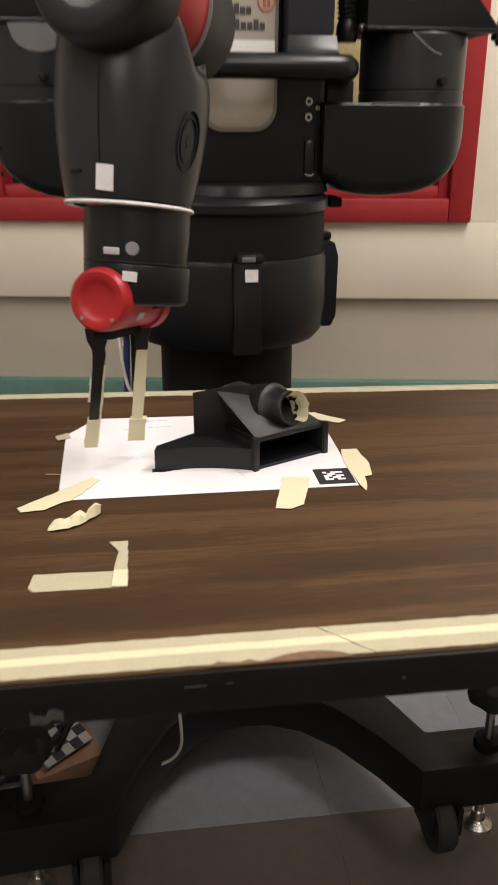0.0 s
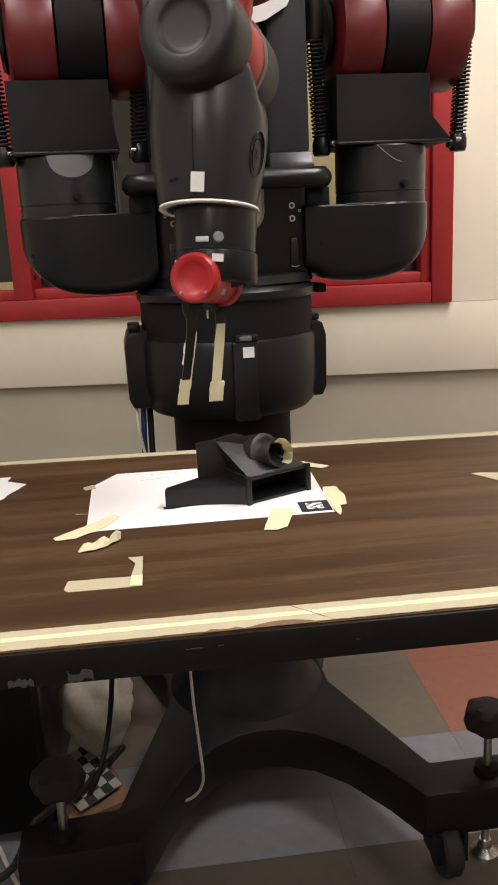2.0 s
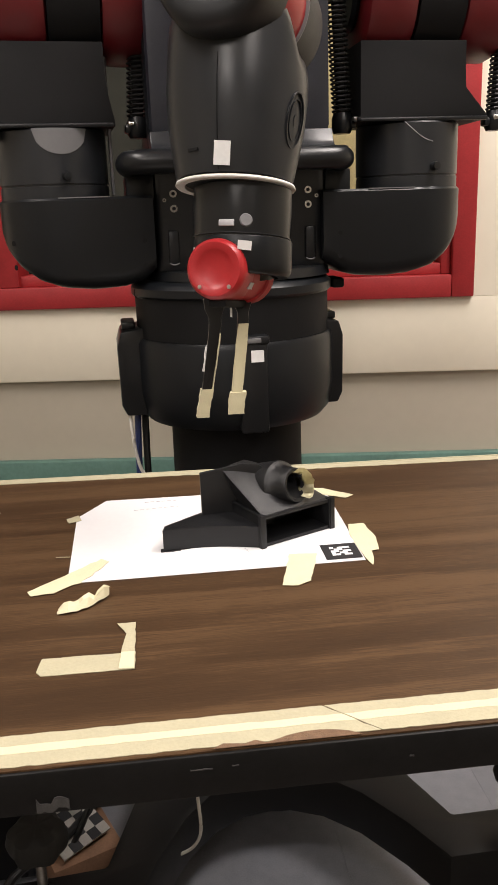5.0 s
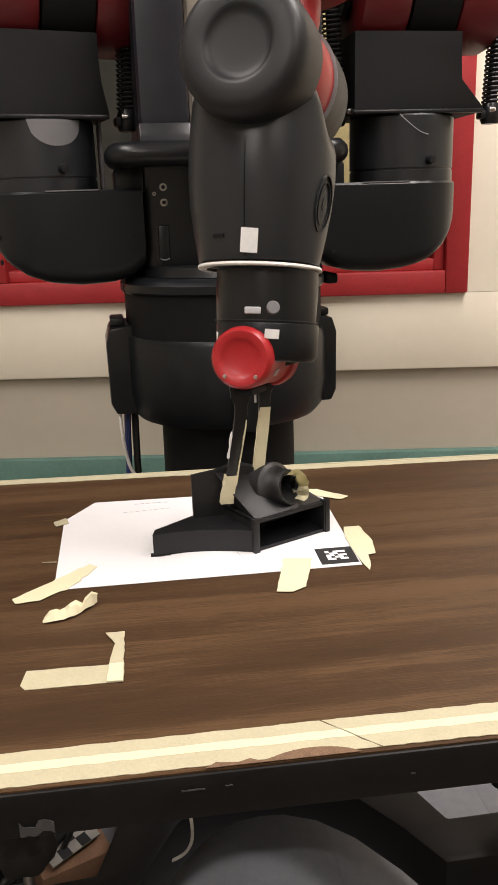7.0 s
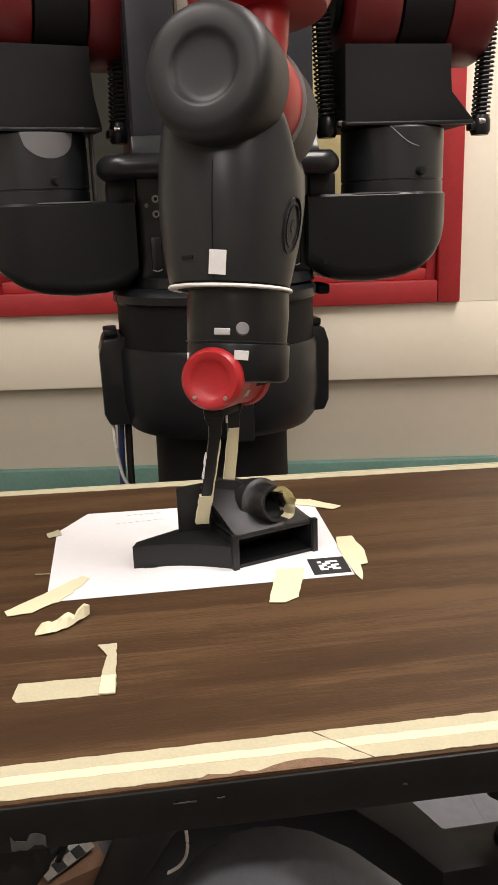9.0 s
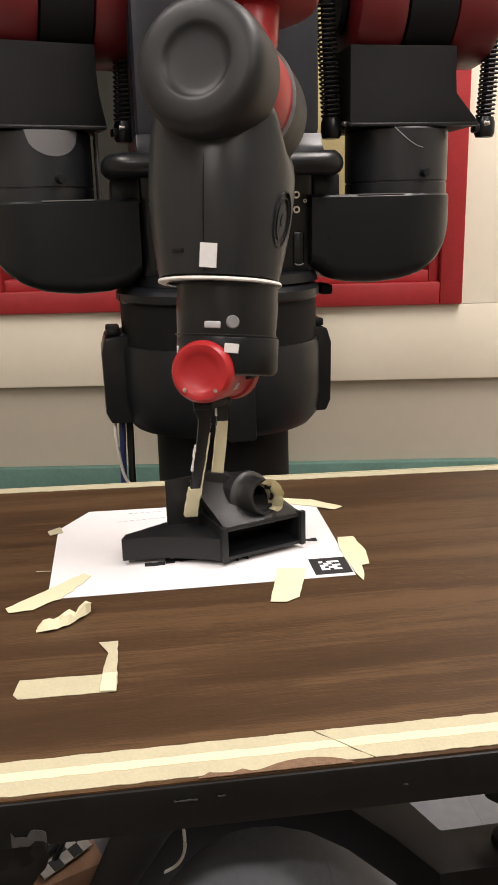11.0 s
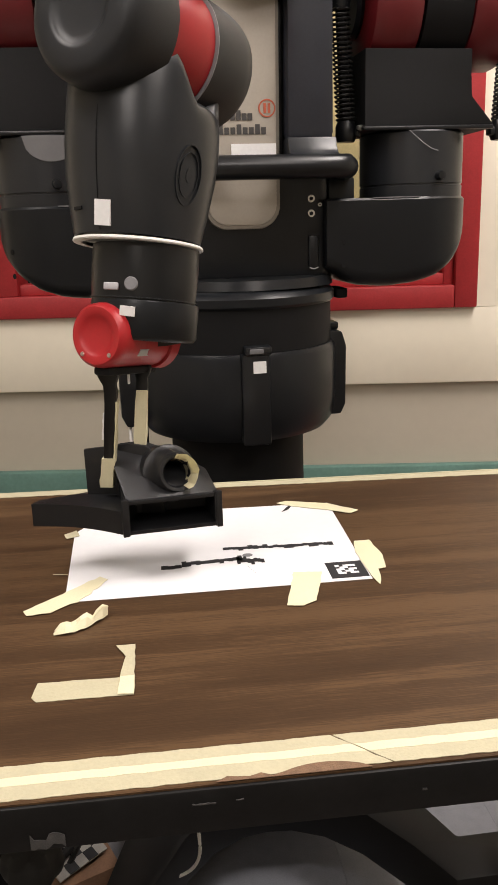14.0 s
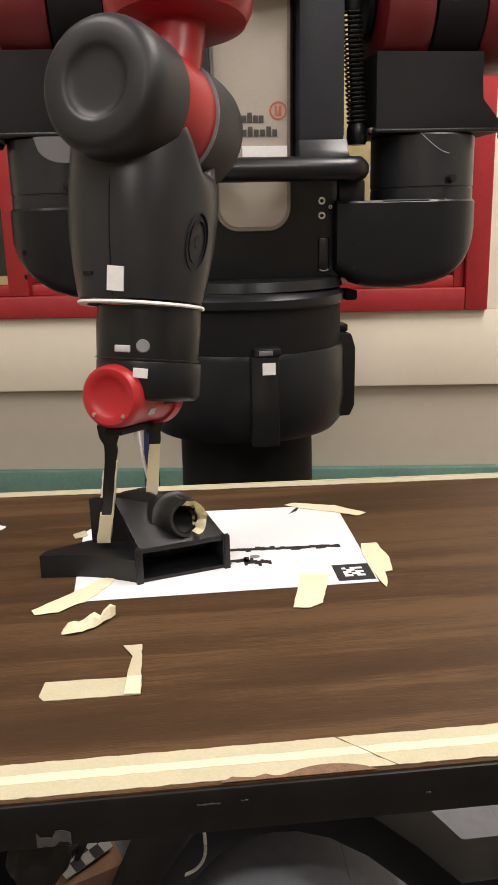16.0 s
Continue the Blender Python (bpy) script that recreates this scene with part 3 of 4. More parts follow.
latch = rp("latch", joined(box(-0.016, 0.026, -0.173, -0.15, 0.752, 0.888, 0.004), box(-0.011, 0.029, -0.175, -0.15, 0.886, 0.899, 0.003)), M["black"], "black vertical latch")
rp("latch_button", box(-0.004, 0.016, -0.178, -0.174, 0.889, 0.896, 0.001), M["button2"], "", latch)
rp("sticker", box(0.0010, 0.0200, -0.1745, -0.1735, 0.8605, 0.8780), M["label"], "small white square sticker", latch)

# torso
rp_low = rp


def rp(name, bm, material, label="", parent=None, bevel=0.0, smooth=38):
    """A part of the torso, whose axis lies a little beside the pedestal's."""
    return rp_low(name, moved(bm, Matrix.Translation((0.011, 0, 0))), material, label, parent, bevel, smooth)


torso = rp("torso", joined(lathe([(0, 0.976), (0.150, 0.976), (0.146, 0.990), (0, 0.992)], 48), box(-0.135, 0.135, -0.07, 0.13, 0.979, 1.62, 0.016, 3), box(-0.165, 0.165, -0.035, 0.10, 0.985, 1.10, 0.02, 3)), M["black"], "black torso housing")
def rounded(half, low, r, top_half, top):
    """A front outline with a round lower end."""
    right = [(half - r + r * math.cos(a * math.pi / 16), low + r + r * math.sin(a * math.pi / 16)) for a in range(-8, 1)]
    return right + [(top_half, top), (-top_half, top)] + [(-x, z) for x, z in right[::-1]]


panel_pts = [(x - 0.003, z) for x, z in rounded(0.0515, 1.067, 0.030, 0.058, 1.62)]
rp("panel_rim", slab_front([(x - 0.003, z) for x, z in rounded(0.0565, 1.0615, 0.034, 0.0620, 1.62)], -0.0810, -0.060), M["rimgrey"], "dark rim of the chest panel", torso, 0.003)
chest = rp("chest_panel", slab_front(panel_pts, -0.083, -0.0625), M["chest"], "warm grey chest panel with a printed maker's mark", torso, 0.004)
for s in (-1, 1):
    bm = joined(slab_front([(s * 0.062, 1.185), (s * 0.132, 1.185), (s * 0.132, 1.62), (s * 0.066, 1.62)], -0.100, -0.06))
    rp("cheek", bm, M["navy"], "blue-black chest cheek", torso, 0.01)
    flare = [(-0.050, 1.156), (-0.126, 1.156), (-0.125, 1.161), (-0.115, 1.166), (-0.108, 1.174), (-0.103, 1.188), (-0.050, 1.188)]
    foot = moved(prism(flare, -0.036, 0.036), Matrix.Translation((s * 0.098, 0, 0)) @ Matrix(((0, 0, 1, 0), (1, 0, 0, 0), (0, 1, 0, 0), (0, 0, 0, 1))))
    rp("cheek_foot", foot, M["grey"], "flared grey foot of the chest cheek", torso, 0.004)
    rp("grab_bar_stay", box(s * 0.150 - 0.012, s * 0.150 + 0.012, -0.10, 0.02, 1.135, 1.165, 0.006), M["black"], "", torso)
    for k, (dz, dx) in enumerate(((1.1035, 0.1030), (1.0820, 0.1030), (1.0945, 0.1165))):
        r = 0.0055 if k < 2 else 0.0028
        rp("screw", lathe([(r * 0.45, 0.001), (r * 0.45, 0.0025), (r, 0.0025), (r, 0), (0, 0)], 16, turn=axis_turn((s * dx, -0.0702, dz), (0, -1, 0))), M["chrome"], "steel screw head", torso)
        rp("screw_socket", lathe([(0, 0.0030), (r * 0.5, 0.0030), (r * 0.5, 0.0), (0, 0)], 12, turn=axis_turn((s * dx, -0.0702, dz), (0, -1, 0))), M["deep"], "", torso)
    rp("slot", box(s * 0.106 - 0.008, s * 0.106 + 0.008, -0.0725, -0.069, 1.0, 1.050, 0.003), M["black"], "shallow moulded grip slot", torso)
    # highlight at the slot's lower end, drawn as a paler grey curve
    rp("slot_lip", sweep([(s * 0.106 - 0.007, -0.0730, 1.002), (s * 0.106, -0.0738, 0.9995), (s * 0.106 + 0.007, -0.0730, 1.002)], 0.0012, 6), M["button2"], "", torso)
rp("grab_bar", sweep([(-0.168, -0.06, 1.146), (-0.162, -0.112, 1.146), (-0.12, -0.126, 1.146), (0.0, -0.130, 1.146), (0.11, -0.126, 1.146), (0.146, -0.112, 1.146), (0.153, -0.06, 1.146)], 0.0170, 16), M["black"], "black padded grab bar", torso)
rp("maker_mark", lathe([(0.0105, 0), (0.0125, 0), (0.0125, 0.0006), (0.0105, 0.0006)], 28, turn=axis_turn((0.036, -0.0833, 1.2295), (0, -1, 0))), M["redink"], "small red ring mark", chest)
rp("maker_mark", joined(box(0.0310, 0.0347, -0.0840, -0.0832, 1.2228, 1.2362), box(0.0372, 0.0409, -0.0840, -0.0832, 1.2228, 1.2362)), M["redink"], "two red bars", chest)
for z0, xs in ((1.2135, (-0.036, -0.027, -0.018, -0.0095, -0.001, 0.0075)), (1.1945, (-0.036, -0.027, -0.018, -0.009, 0.000, 0.009, 0.018, 0.027))):
    for k, x in enumerate(xs):
        rp("maker_name_bar", box(x, x + 0.0068, -0.0840, -0.0832, z0, z0 + 0.0095 + 0.004 * (k % 3 == 0)), M["darkink"], "dark bar of lettering", chest)
rp("paper_slip", box(-0.018, 0.048, -0.0850, -0.0836, 1.158, 1.1815), M["label"], "white paper slip behind the grab bar", chest)
rp("hanging_sheet", slab_front([(0.018, 1.375), (0.060, 1.385), (0.095, 1.405), (0.125, 1.455), (0.135, 1.62), (-0.10, 1.62), (-0.06, 1.40)], -0.118, -0.1165), M["paper"], "white sheet taped to the chest", torso)
rp("head_post", lathe([(0, 1.6), (0.05, 1.6), (0.05, 1.70), (0, 1.70)], 24), M["black"], "", torso)


# shoulders: a cup on the torso, a turning tower in it with a sprung red shoulder above
def coil(x, y, z0, z1, r, turns, wire, lean=0.0):
    pts = []
    n = turns * 6
    for k in range(n + 1):
        a = 2 * math.pi * k / 6
        u = k / n
        pts.append((x + r * math.cos(a) + lean * u, y + r * math.sin(a), z0 + (z1 - z0) * u))
    bm = bmesh.new()
    rings = []
    for i, p in enumerate(pts):
        d = (Vector(pts[min(i + 1, n)]) - Vector(pts[max(i - 1, 0)])).normalized()
        q = d.to_track_quat("Z", "Y")
        rings.append([bm.verts.new(Vector(p) + q @ Vector((wire * math.cos(math.pi / 2 * k), wire * math.sin(math.pi / 2 * k), 0))) for k in range(4)])
    for a, b in zip(rings, rings[1:]):
        for k in range(4):
            bm.faces.new((a[k], a[(k + 1) % 4], b[(k + 1) % 4], b[k]))
    return bm


SHOULDER_AT = {-1: 0.277, 1: 0.285}


def cup_body(s, inner, at):
    """A mount with a round outer end, level on top and curved up towards the end below."""
    low = [(0.10, 1.0), (0.134, 0.995), (0.150, 0.980), (0.180, 0.971), (0.225, 0.968), (0.270, 0.972), (0.310, 0.982), (0.338, 0.998), (0.355, 1.017), (0.363, 1.036)]
    r = 0.085
    plan = [(inner + (at - inner) * k / 9, -r) for k in range(9)]
    plan += [(at + r * math.cos(a), r * math.sin(a)) for a in [-math.pi / 2 + math.pi * k / 22 for k in range(23)]]
    plan += [(x, -y) for x, y in plan[8::-1]]
    bm = bmesh.new()
    rings = []
    for inset, top, rise in ((0.012, True, 0), (0.003, True, 0), (0.0, True, -0.0035), (0.0, False, 0.024), (0.002, False, 0.014), (0.007, False, 0.006), (0.014, False, 0.002), (0.026, False, 0.0)):
        ring = []
        for x, y in plan:
            c = Vector((min(x, at), 0.0))
            q = Vector((x, y)) + (c - Vector((x, y))).normalized() * inset
            z = 1.102 + rise if top else float(np.interp(x, [p[0] for p in low], [p[1] for p in low])) + rise
            ring.append(bm.verts.new((s * q.x, q.y, z)))
        rings.append(ring)
    n = len(plan)
    for a, b in zip(rings, rings[1:]):
        for k in range(n):
            bm.faces.new((a[k], a[(k + 1) % n], b[(k + 1) % n], b[k]))
    for ring in (rings[0], rings[-1]):
        for k in range(n // 2 - 1):
            bm.faces.new((ring[k], ring[k + 1], ring[n - 2 - k], ring[n - 1 - k]))
        bm.faces.new((ring[n // 2 - 1], ring[n // 2], ring[n // 2 + 1]))
    return bm


def half_round(x0, half, drop):
    """A thin half disc wrapped on the round tower below its top."""
    bm = bmesh.new()
    rows = []
    for k in range(17):
        x = x0 - half + half * 2 * k / 16
        a, depth = x / 0.081, drop * math.sqrt(max(0.0, 1 - ((x - x0) / half) ** 2))
        rows.append([bm.verts.new((r * math.sin(a), -r * math.cos(a), z)) for r, z in ((0.0808, 1.1975), (0.0820, 1.1975), (0.0820, 1.1975 - depth - 0.001), (0.0808, 1.1975 - depth - 0.002))])
    for a, b in zip(rows, rows[1:]):
        for k in range(4):
            bm.faces.new((a[k], a[(k + 1) % 4], b[(k + 1) % 4], b[k]))
    return bm


def shoulder(s):
    """s is -1 or 1: the side of the torso."""
    cup = rp("shoulder_cup", cup_body(s, 0.134 if s < 0 else 0.124, SHOULDER_AT[s]), M["shell"], "rounded charcoal shoulder mount")
    rp("cup_block", box(min(s * 0.130, s * 0.172), max(s * 0.130, s * 0.172), -0.070, 0.070, 1.095, 1.134, 0.005), M["shell"], "", cup)
    # paler strip that paints the highlight along the cup's top edge
    rp("cup_lip", box(min(s * 0.196, s * 0.270), max(s * 0.196, s * 0.270), -0.0845, -0.0820, 1.1012, 1.1028), M["button2"], "", cup)
    rp("bumper", box(s * 0.160 - 0.010, s * 0.160 + 0.010, -0.04, 0.02, 0.950, 0.966, 0.004), M["deep"], "", cup)
    for z in (1.04, 1.005):
        if s < 0:
            rp("screw_hole", lathe([(0, 0), (0.004, 0), (0.004, 0.0006), (0, 0.0006)], 12, turn=axis_turn((-SHOULDER_AT[-1] - 0.0855 * 0.76, -0.0855 * 0.65, z), (-0.76, -0.65, 0))), M["deep"], "", cup)
        rp("screw_hole", lathe([(0, 0), (0.0035, 0), (0.0035, 0.0006), (0, 0.0006)], 12, turn=axis_turn((s * 0.150, -0.0852, z - 0.002), (0, -1, 0))), M["deep"], "", cup)
    at = Vector((s * SHOULDER_AT[s] + 0.011, 0.0, 0.0))
    at = YAW.to_3x3() @ at
    tower = part("shoulder_tower", lathe([(0, 1.10), (0.0805, 1.10), (0.0810, 1.104), (0.0810, 1.1185), (0.0795, 1.1190), (0.0795, 1.1215), (0.0812, 1.1220), (0.0812, 1.196), (0.079, 1.1985), (0, 1.1985)], 64), M["grey"], robot, "charcoal turning shoulder tower")
    tower.location = at
    tp = lambda name, bm, m, label="", bevel=0.0: part(name, moved(bm, YAW), m, tower, label, 38, bevel)
    if s < 0:
        tp("scallop", half_round(0.012, 0.040, 0.034), M["button2"], "paler half-round face")
        tp("bracket", box(0.084, 0.088, -0.030, -0.012, 1.105, 1.300, 0.001), M["button3"], "narrow pale bracket")
    else:
        # thin grey rod in place of a curved highlight on the tower
        tp("groove", sweep([(-0.030 + 0.044 * u, -math.sqrt(0.0812 ** 2 - (-0.030 + 0.044 * u) ** 2), 1.198 - 0.030 * math.sin(u * 1.45)) for u in (0, 0.25, 0.5, 0.75, 1)], 0.0008, 6), M["button3"], "thin pale arc painted as a curved highlight")
    tp("tower_screw", lathe([(0, 0.012), (0.006, 0.011), (0.007, 0.0), (0, 0)], 16, turn=axis_turn((0.016, -0.079, 1.132), (0.2, -1, 0))), M["black"], "black screw head")
    o, reach, mid = (0.010, 0.126, 0.024) if s > 0 else (0.017, 0.112, 0.045)
    left, right, lip = (-0.098, 0.068, 0.106) if s > 0 else (-0.080, 0.082, 0.092)
    tp("shoulder_plate", slab_front([(o + 0.014 - reach, 1.200), (lip, 1.200), (lip, 1.206), (right + 0.002, 1.246), (right, 1.275), (right, 1.312), (left, 1.312), (left, 1.206), (o + 0.014 - reach, 1.206)], -0.070, 0.075), M["deep"], "black flared spring plate", 0.004)
    tp("plate_lip", box(o + 0.016 - reach, lip - 0.002, -0.0765, -0.070, 1.1985, 1.2045, 0.002), M["black"])
    drum = [(0, 0.0), (0.080, 0.0), (0.091, 0.004), (0.096, 0.014), (0.097, 0.030), (0.097, 0.064), (0.092, 0.074), (0.078, 0.080), (0, 0.080)]
    for k in (-1, 1):
        # drums take the darkened red, with the shade up here painted in
        tp("shoulder_drum", lathe(drum, 56, turn=axis_turn((mid + k * 0.036, 0.0, 1.388), (k, 0, 0))), M["drum"], "red shoulder drum, its colour darkened for shade")
        tp("drum_cap", lathe([(0, 0), (0.05, 0), (0.055, 0.006), (0.050, 0.012), (0, 0.013)], 40, turn=axis_turn((mid + k * 0.116, 0.0, 1.388), (k, 0, 0))), M["black"], "black drum end cap")
        sx = o + k * reach
        tp("spring", coil(sx, -0.03, 1.215, 1.385, 0.0150, 26, 0.0017, k * 0.010), M["cable_k"], "black coil spring")
        tp("spring_rod", sweep([(sx, -0.03, 1.20), (sx + k * 0.012, -0.03, 1.46)], 0.0085, 12), M["deep"], "")
        tp("spring_cap", joined(lathe([(0, 1.186), (0.013, 1.186), (0.016, 1.192), (0.016, 1.208), (0.013, 1.216), (0, 1.216)], 20, sx, -0.03), box(sx - k * 0.008 - 0.012, sx - k * 0.008 + 0.012, -0.04, -0.02, 1.193, 1.206, 0.003)), M["black"], "black spring seat")
        tp("spring_head", lathe([(0, 1.372), (0.015, 1.372), (0.018, 1.385), (0.018, 1.50), (0.012, 1.52), (0, 1.52)], 20, sx + k * 0.010, -0.03), M["black"], "")
        tp("pivot_pin", lathe([(0, 0), (0.0045, 0), (0.003, 0.008), (0, 0.009)], 12, turn=axis_turn((o + k * (reach - 0.015), -0.06, 1.204), (k, -0.6, 0))), M["chrome"], "steel pivot pin")
    tp("shoulder_band", lathe([(0, 0), (0.093, 0), (0.093, 0.072), (0, 0.072)], 56, turn=axis_turn((mid - 0.036, 0, 1.388), (1, 0, 0))), M["deep"], "black band between the red drums")
    return tower


tower_l = shoulder(-1)
tower_r = shoulder(1)

# the working arm: its pose at rest is that of the grip on the part
ARM = Vector((0.045, 0.100, 1.008))
LEAN_ARM = Matrix.Translation(ARM) @ Matrix.Rotation(radians(4.8), 4, "Y") @ Matrix.Rotation(radians(-9), 4, "X") @ Matrix.Translation(-ARM)
EL = Vector((0.430, 0.900, -0.170)).normalized()
barrel = lathe([(0, 1.010), (0.0565, 1.010), (0.0580, 1.016), (0.0618, 1.035), (0.0662, 1.062), (0.0684, 1.088), (0.0684, 1.096), (0.0683, 1.104), (0.0678, 1.110), (0.0668, 1.116), (0.0648, 1.121), (0.0610, 1.1245), (0.052, 1.1265), (0.040, 1.1265), (0, 1.1265)], 72)
for v in barrel.verts:
    # the two sides of the fork rise to the elbow caps, the far one narrower
    r = math.hypot(v.co.x, v.co.y)
    if v.co.z > 1.09 and r > 0.03:
        d = (v.co.x * EL.x + v.co.y * EL.y) / r
        near, far = min(1, max(0, (-d - 0.10) / 0.45)), min(1, max(0, (d - 0.58) / 0.14))
        rise = max(near * near * (3 - 2 * near) * 0.038, far * far * (3 - 2 * far) * 0.034)
        v.co.z += rise * min(1, (v.co.z - 1.09) / 0.030)
moved(barrel, Matrix.Translation((ARM.x, ARM.y, 0)))
fore = part("forearm", moved(barrel, Matrix.Translation(-ARM) @ LEAN_ARM), M["grey"], robot, "charcoal forearm shell with a forked top", 50)


def fp(name, bm, m, label="", bevel=0.0, parent=None):
    """A piece that goes with the forearm, given where it stands at the grip."""
    return part(name, moved(bm, Matrix.Translation(-ARM)), m, parent or fore, label, 38, bevel)


def lp(name, bm, m, label="", bevel=0.0):
    """The same for what leans with the forearm's axis."""
    return fp(name, moved(bm, LEAN_ARM), m, label, bevel)


def on_arm(angle, z, r):
    """A place on the forearm's or cuff's round side, and the way it faces."""
    a = radians(angle)
    d = Vector((math.sin(a), -math.cos(a), 0))
    return Vector((ARM.x, ARM.y, z)) + d * r, d


lp("light_ring", lathe([(0.050, 1.0050), (0.0582, 1.0050), (0.0589, 1.0060), (0.0582, 1.0080), (0.050, 1.0086)], 64, ARM.x + 0.001, ARM.y), M["white"], "white ring round the wrist")
MID = Vector((0.0630, 0.120, 1.1762))


def along(profile, start, direction, seg=56):
    return lathe(profile, seg, turn=axis_turn(start, direction))


NEAR = MID - EL * 0.0915
rim = [(0, 0.0048), (0.014, 0.0046), (0.0215, 0.0041), (0.0258, 0.0034), (0.0282, 0.0018), (0.0300, 0.0005), (0.0325, 0.0), (0.0440, 0.0003), (0.0485, 0.0016), (0.0520, 0.0042), (0.0546, 0.0085), (0.0561, 0.0140), (0.0570, 0.022), (0.0575, 0.035)]
dish = rim + [(0.0575, 0.0560), (0, 0.0560)]
far_dish = rim + [(0.0575, 0.0700), (0, 0.0700)]
fp("elbow_cap", along(dish, NEAR, EL), M["cap"], "round charcoal elbow cap with a dished face")
FAR = MID + EL * 0.0915
fp("elbow_cap", along(far_dish, FAR, -EL), M["cap"], "round charcoal elbow cap with a dished face")
# pale ring standing for the thin highlight on the fork's edge
fp("cap_rim", along([(0.052, 0.0), (0.0582, 0.0), (0.0582, 0.0010), (0.052, 0.0010)], MID + EL * 0.0208, EL), M["button3"], "pale ring painted as the highlight on the elbow fork's edge")
spot, facing = on_arm(50, 1.062, 0.0662)
facing = (facing + Vector((0, 0, -0.15))).normalized()
for r0, r1, m in ((0.0092, 0.0097, "grey"), (0.0069, 0.0072, "grey"), (0.0, 0.0022, "grey")):
    lp("oval_badge", lathe([(r0, -0.004), (r1, -0.004), (r1, 0.0005), (r0, 0.0005)], 32, sx=1.4, sy=2.6, turn=axis_turn(spot, facing)), M[m], "moulded oval mark")
lp("slot", moved(box(-0.006, 0.006, -0.001, 0.002, -0.0014, 0.0014), Matrix.Translation(on_arm(-45, 1.030, 0.0608)[0]) @ Matrix.Rotation(radians(-45), 4, "Z")), M["deep"], "small dark slot")
seam = [on_arm(-21, z, r + 0.0001)[0] for z, r in ((1.012, 0.0570), (1.035, 0.0618), (1.062, 0.0662), (1.088, 0.0684), (1.102, 0.0682), (1.114, 0.0676))]
lp("seam", sweep(seam, 0.0005, 6), M["deep"], "thin mould seam")
p, d = on_arm(-17, 1.0255, 0.0602)
lp("label_patch", moved(box(-0.0075, 0.0075, -0.0012, 0.0012, -0.0105, 0.0105), Matrix.Translation(p) @ Matrix.Rotation(radians(-17), 4, "Z") @ Matrix.Rotation(radians(9), 4, "X") @ Matrix.Rotation(radians(3), 4, "Y")), M["label"], "white label patch")
# wrist cuff
lp("wrist_cuff", lathe([(0, 0.950), (0.0455, 0.950), (0.047, 0.955), (0.0485, 0.985), (0.0480, 1.004), (0, 1.004)], 56, ARM.x + 0.0085, ARM.y), M["black"], "black wrist cuff with buttons")
lp("cuff_skirt", lathe([(0.030, 0.926), (0.041, 0.923), (0.0445, 0.927), (0.0475, 0.951), (0.03, 0.951)], 56, ARM.x + 0.0095, ARM.y + 0.002), M["black"], "lower cuff skirt")
lp("cuff_grip", lathe([(0.036, 0.921), (0.0455, 0.921), (0.0485, 0.926), (0.0488, 0.956), (0.036, 0.957)], 48, ARM.x + 0.0100, ARM.y), M["shell"], "squared cuff grip", 0.002)
lp("cuff_line", lathe([(0.047, 0.9570), (0.0487, 0.9572), (0.0487, 0.9580), (0.047, 0.9582)], 56, ARM.x + 0.0085, ARM.y), M["grey"], "thin joint line")
p, d = on_arm(-20, 0.9660, 0.0478)
p = p + Vector((0.0055, 0, 0))
lp("cuff_button", moved(box(-0.0075, 0.0075, -0.0012, 0.0012, -0.0032, 0.0032, 0.0011, 3), Matrix.Translation(p) @ Matrix.Rotation(radians(-20), 4, "Z")), M["button"], "oval light grey button")
p, d = on_arm(2, 0.9690, 0.0480)
p = p + Vector((0.0055, 0, 0))
lp("cuff_button", lathe([(0, 0.0018), (0.0052, 0.0016), (0.0062, 0.0), (0, 0)], 24, turn=axis_turn(p - d * 0.0004, d)), M["button3"], "round dark grey button")
fp("label_patch", moved(box(-0.0065, 0.0065, -0.0012, 0, -0.0042, 0.0042), Matrix.Translation((0.0465, 0.0395, 0.954)) @ Matrix.Rotation(radians(8), 4, "Y") @ Matrix.Rotation(radians(3), 4, "Z")), M["label"], "small white label")
fp("label_patch", moved(box(-0.005, 0.005, -0.001, 0, -0.004, 0.004), Matrix.Translation((0.0045, 0.080, 0.948)) @ Matrix.Rotation(radians(-55), 4, "Z")), M["label"], "small white label")
# gripper: a red body with two long fingers
GA = Vector((0.0188, 0.0425, 0.933))
GD = Vector((0.033, 0.080, -0.0105)).normalized()
grip = fp("gripper_body", along([(0, 0.004), (0.012, 0.003), (0.0175, 0.0010), (0.0188, 0.0), (0.0250, 0.0), (0.0278, 0.003), (0.0288, 0.010), (0.0288, 0.080), (0.027, 0.084), (0, 0.084)], GA - GD * 0.004, GD, 48), M["red"], "round red gripper body with a dished cap")
G2 = Vector((0.50, 0.85, -0.15)).normalized()
fp("gripper_rear", along([(0, 0), (0.0255, 0.0), (0.0260, 0.055), (0.0285, 0.056), (0.0290, 0.066), (0.0265, 0.069), (0.020, 0.069), (0, 0.066)], GA + GD * 0.012, G2, 40), M["red"], "red rear cap of the gripper")
fp("gripper_flange", lathe([(0, 0.918), (0.034, 0.918), (0.036, 0.926), (0.036, 0.957), (0, 0.957)], 40, ARM.x + 0.004, ARM.y + 0.004), M["black"], "")
side = Vector((GD.y, -GD.x, 0))
for k in (-1, 1):
    fp("gripper_screw", lathe([(0, 0.0016), (0.0018, 0.0012), (0.0022, 0), (0, 0)], 12, turn=axis_turn(GA - GD * 0.0038 + side * 0.0145 * k - GD.cross(side) * (0.0165 if GD.cross(side).z > 0 else -0.0165), -GD)), M["chrome"], "tiny steel screw")
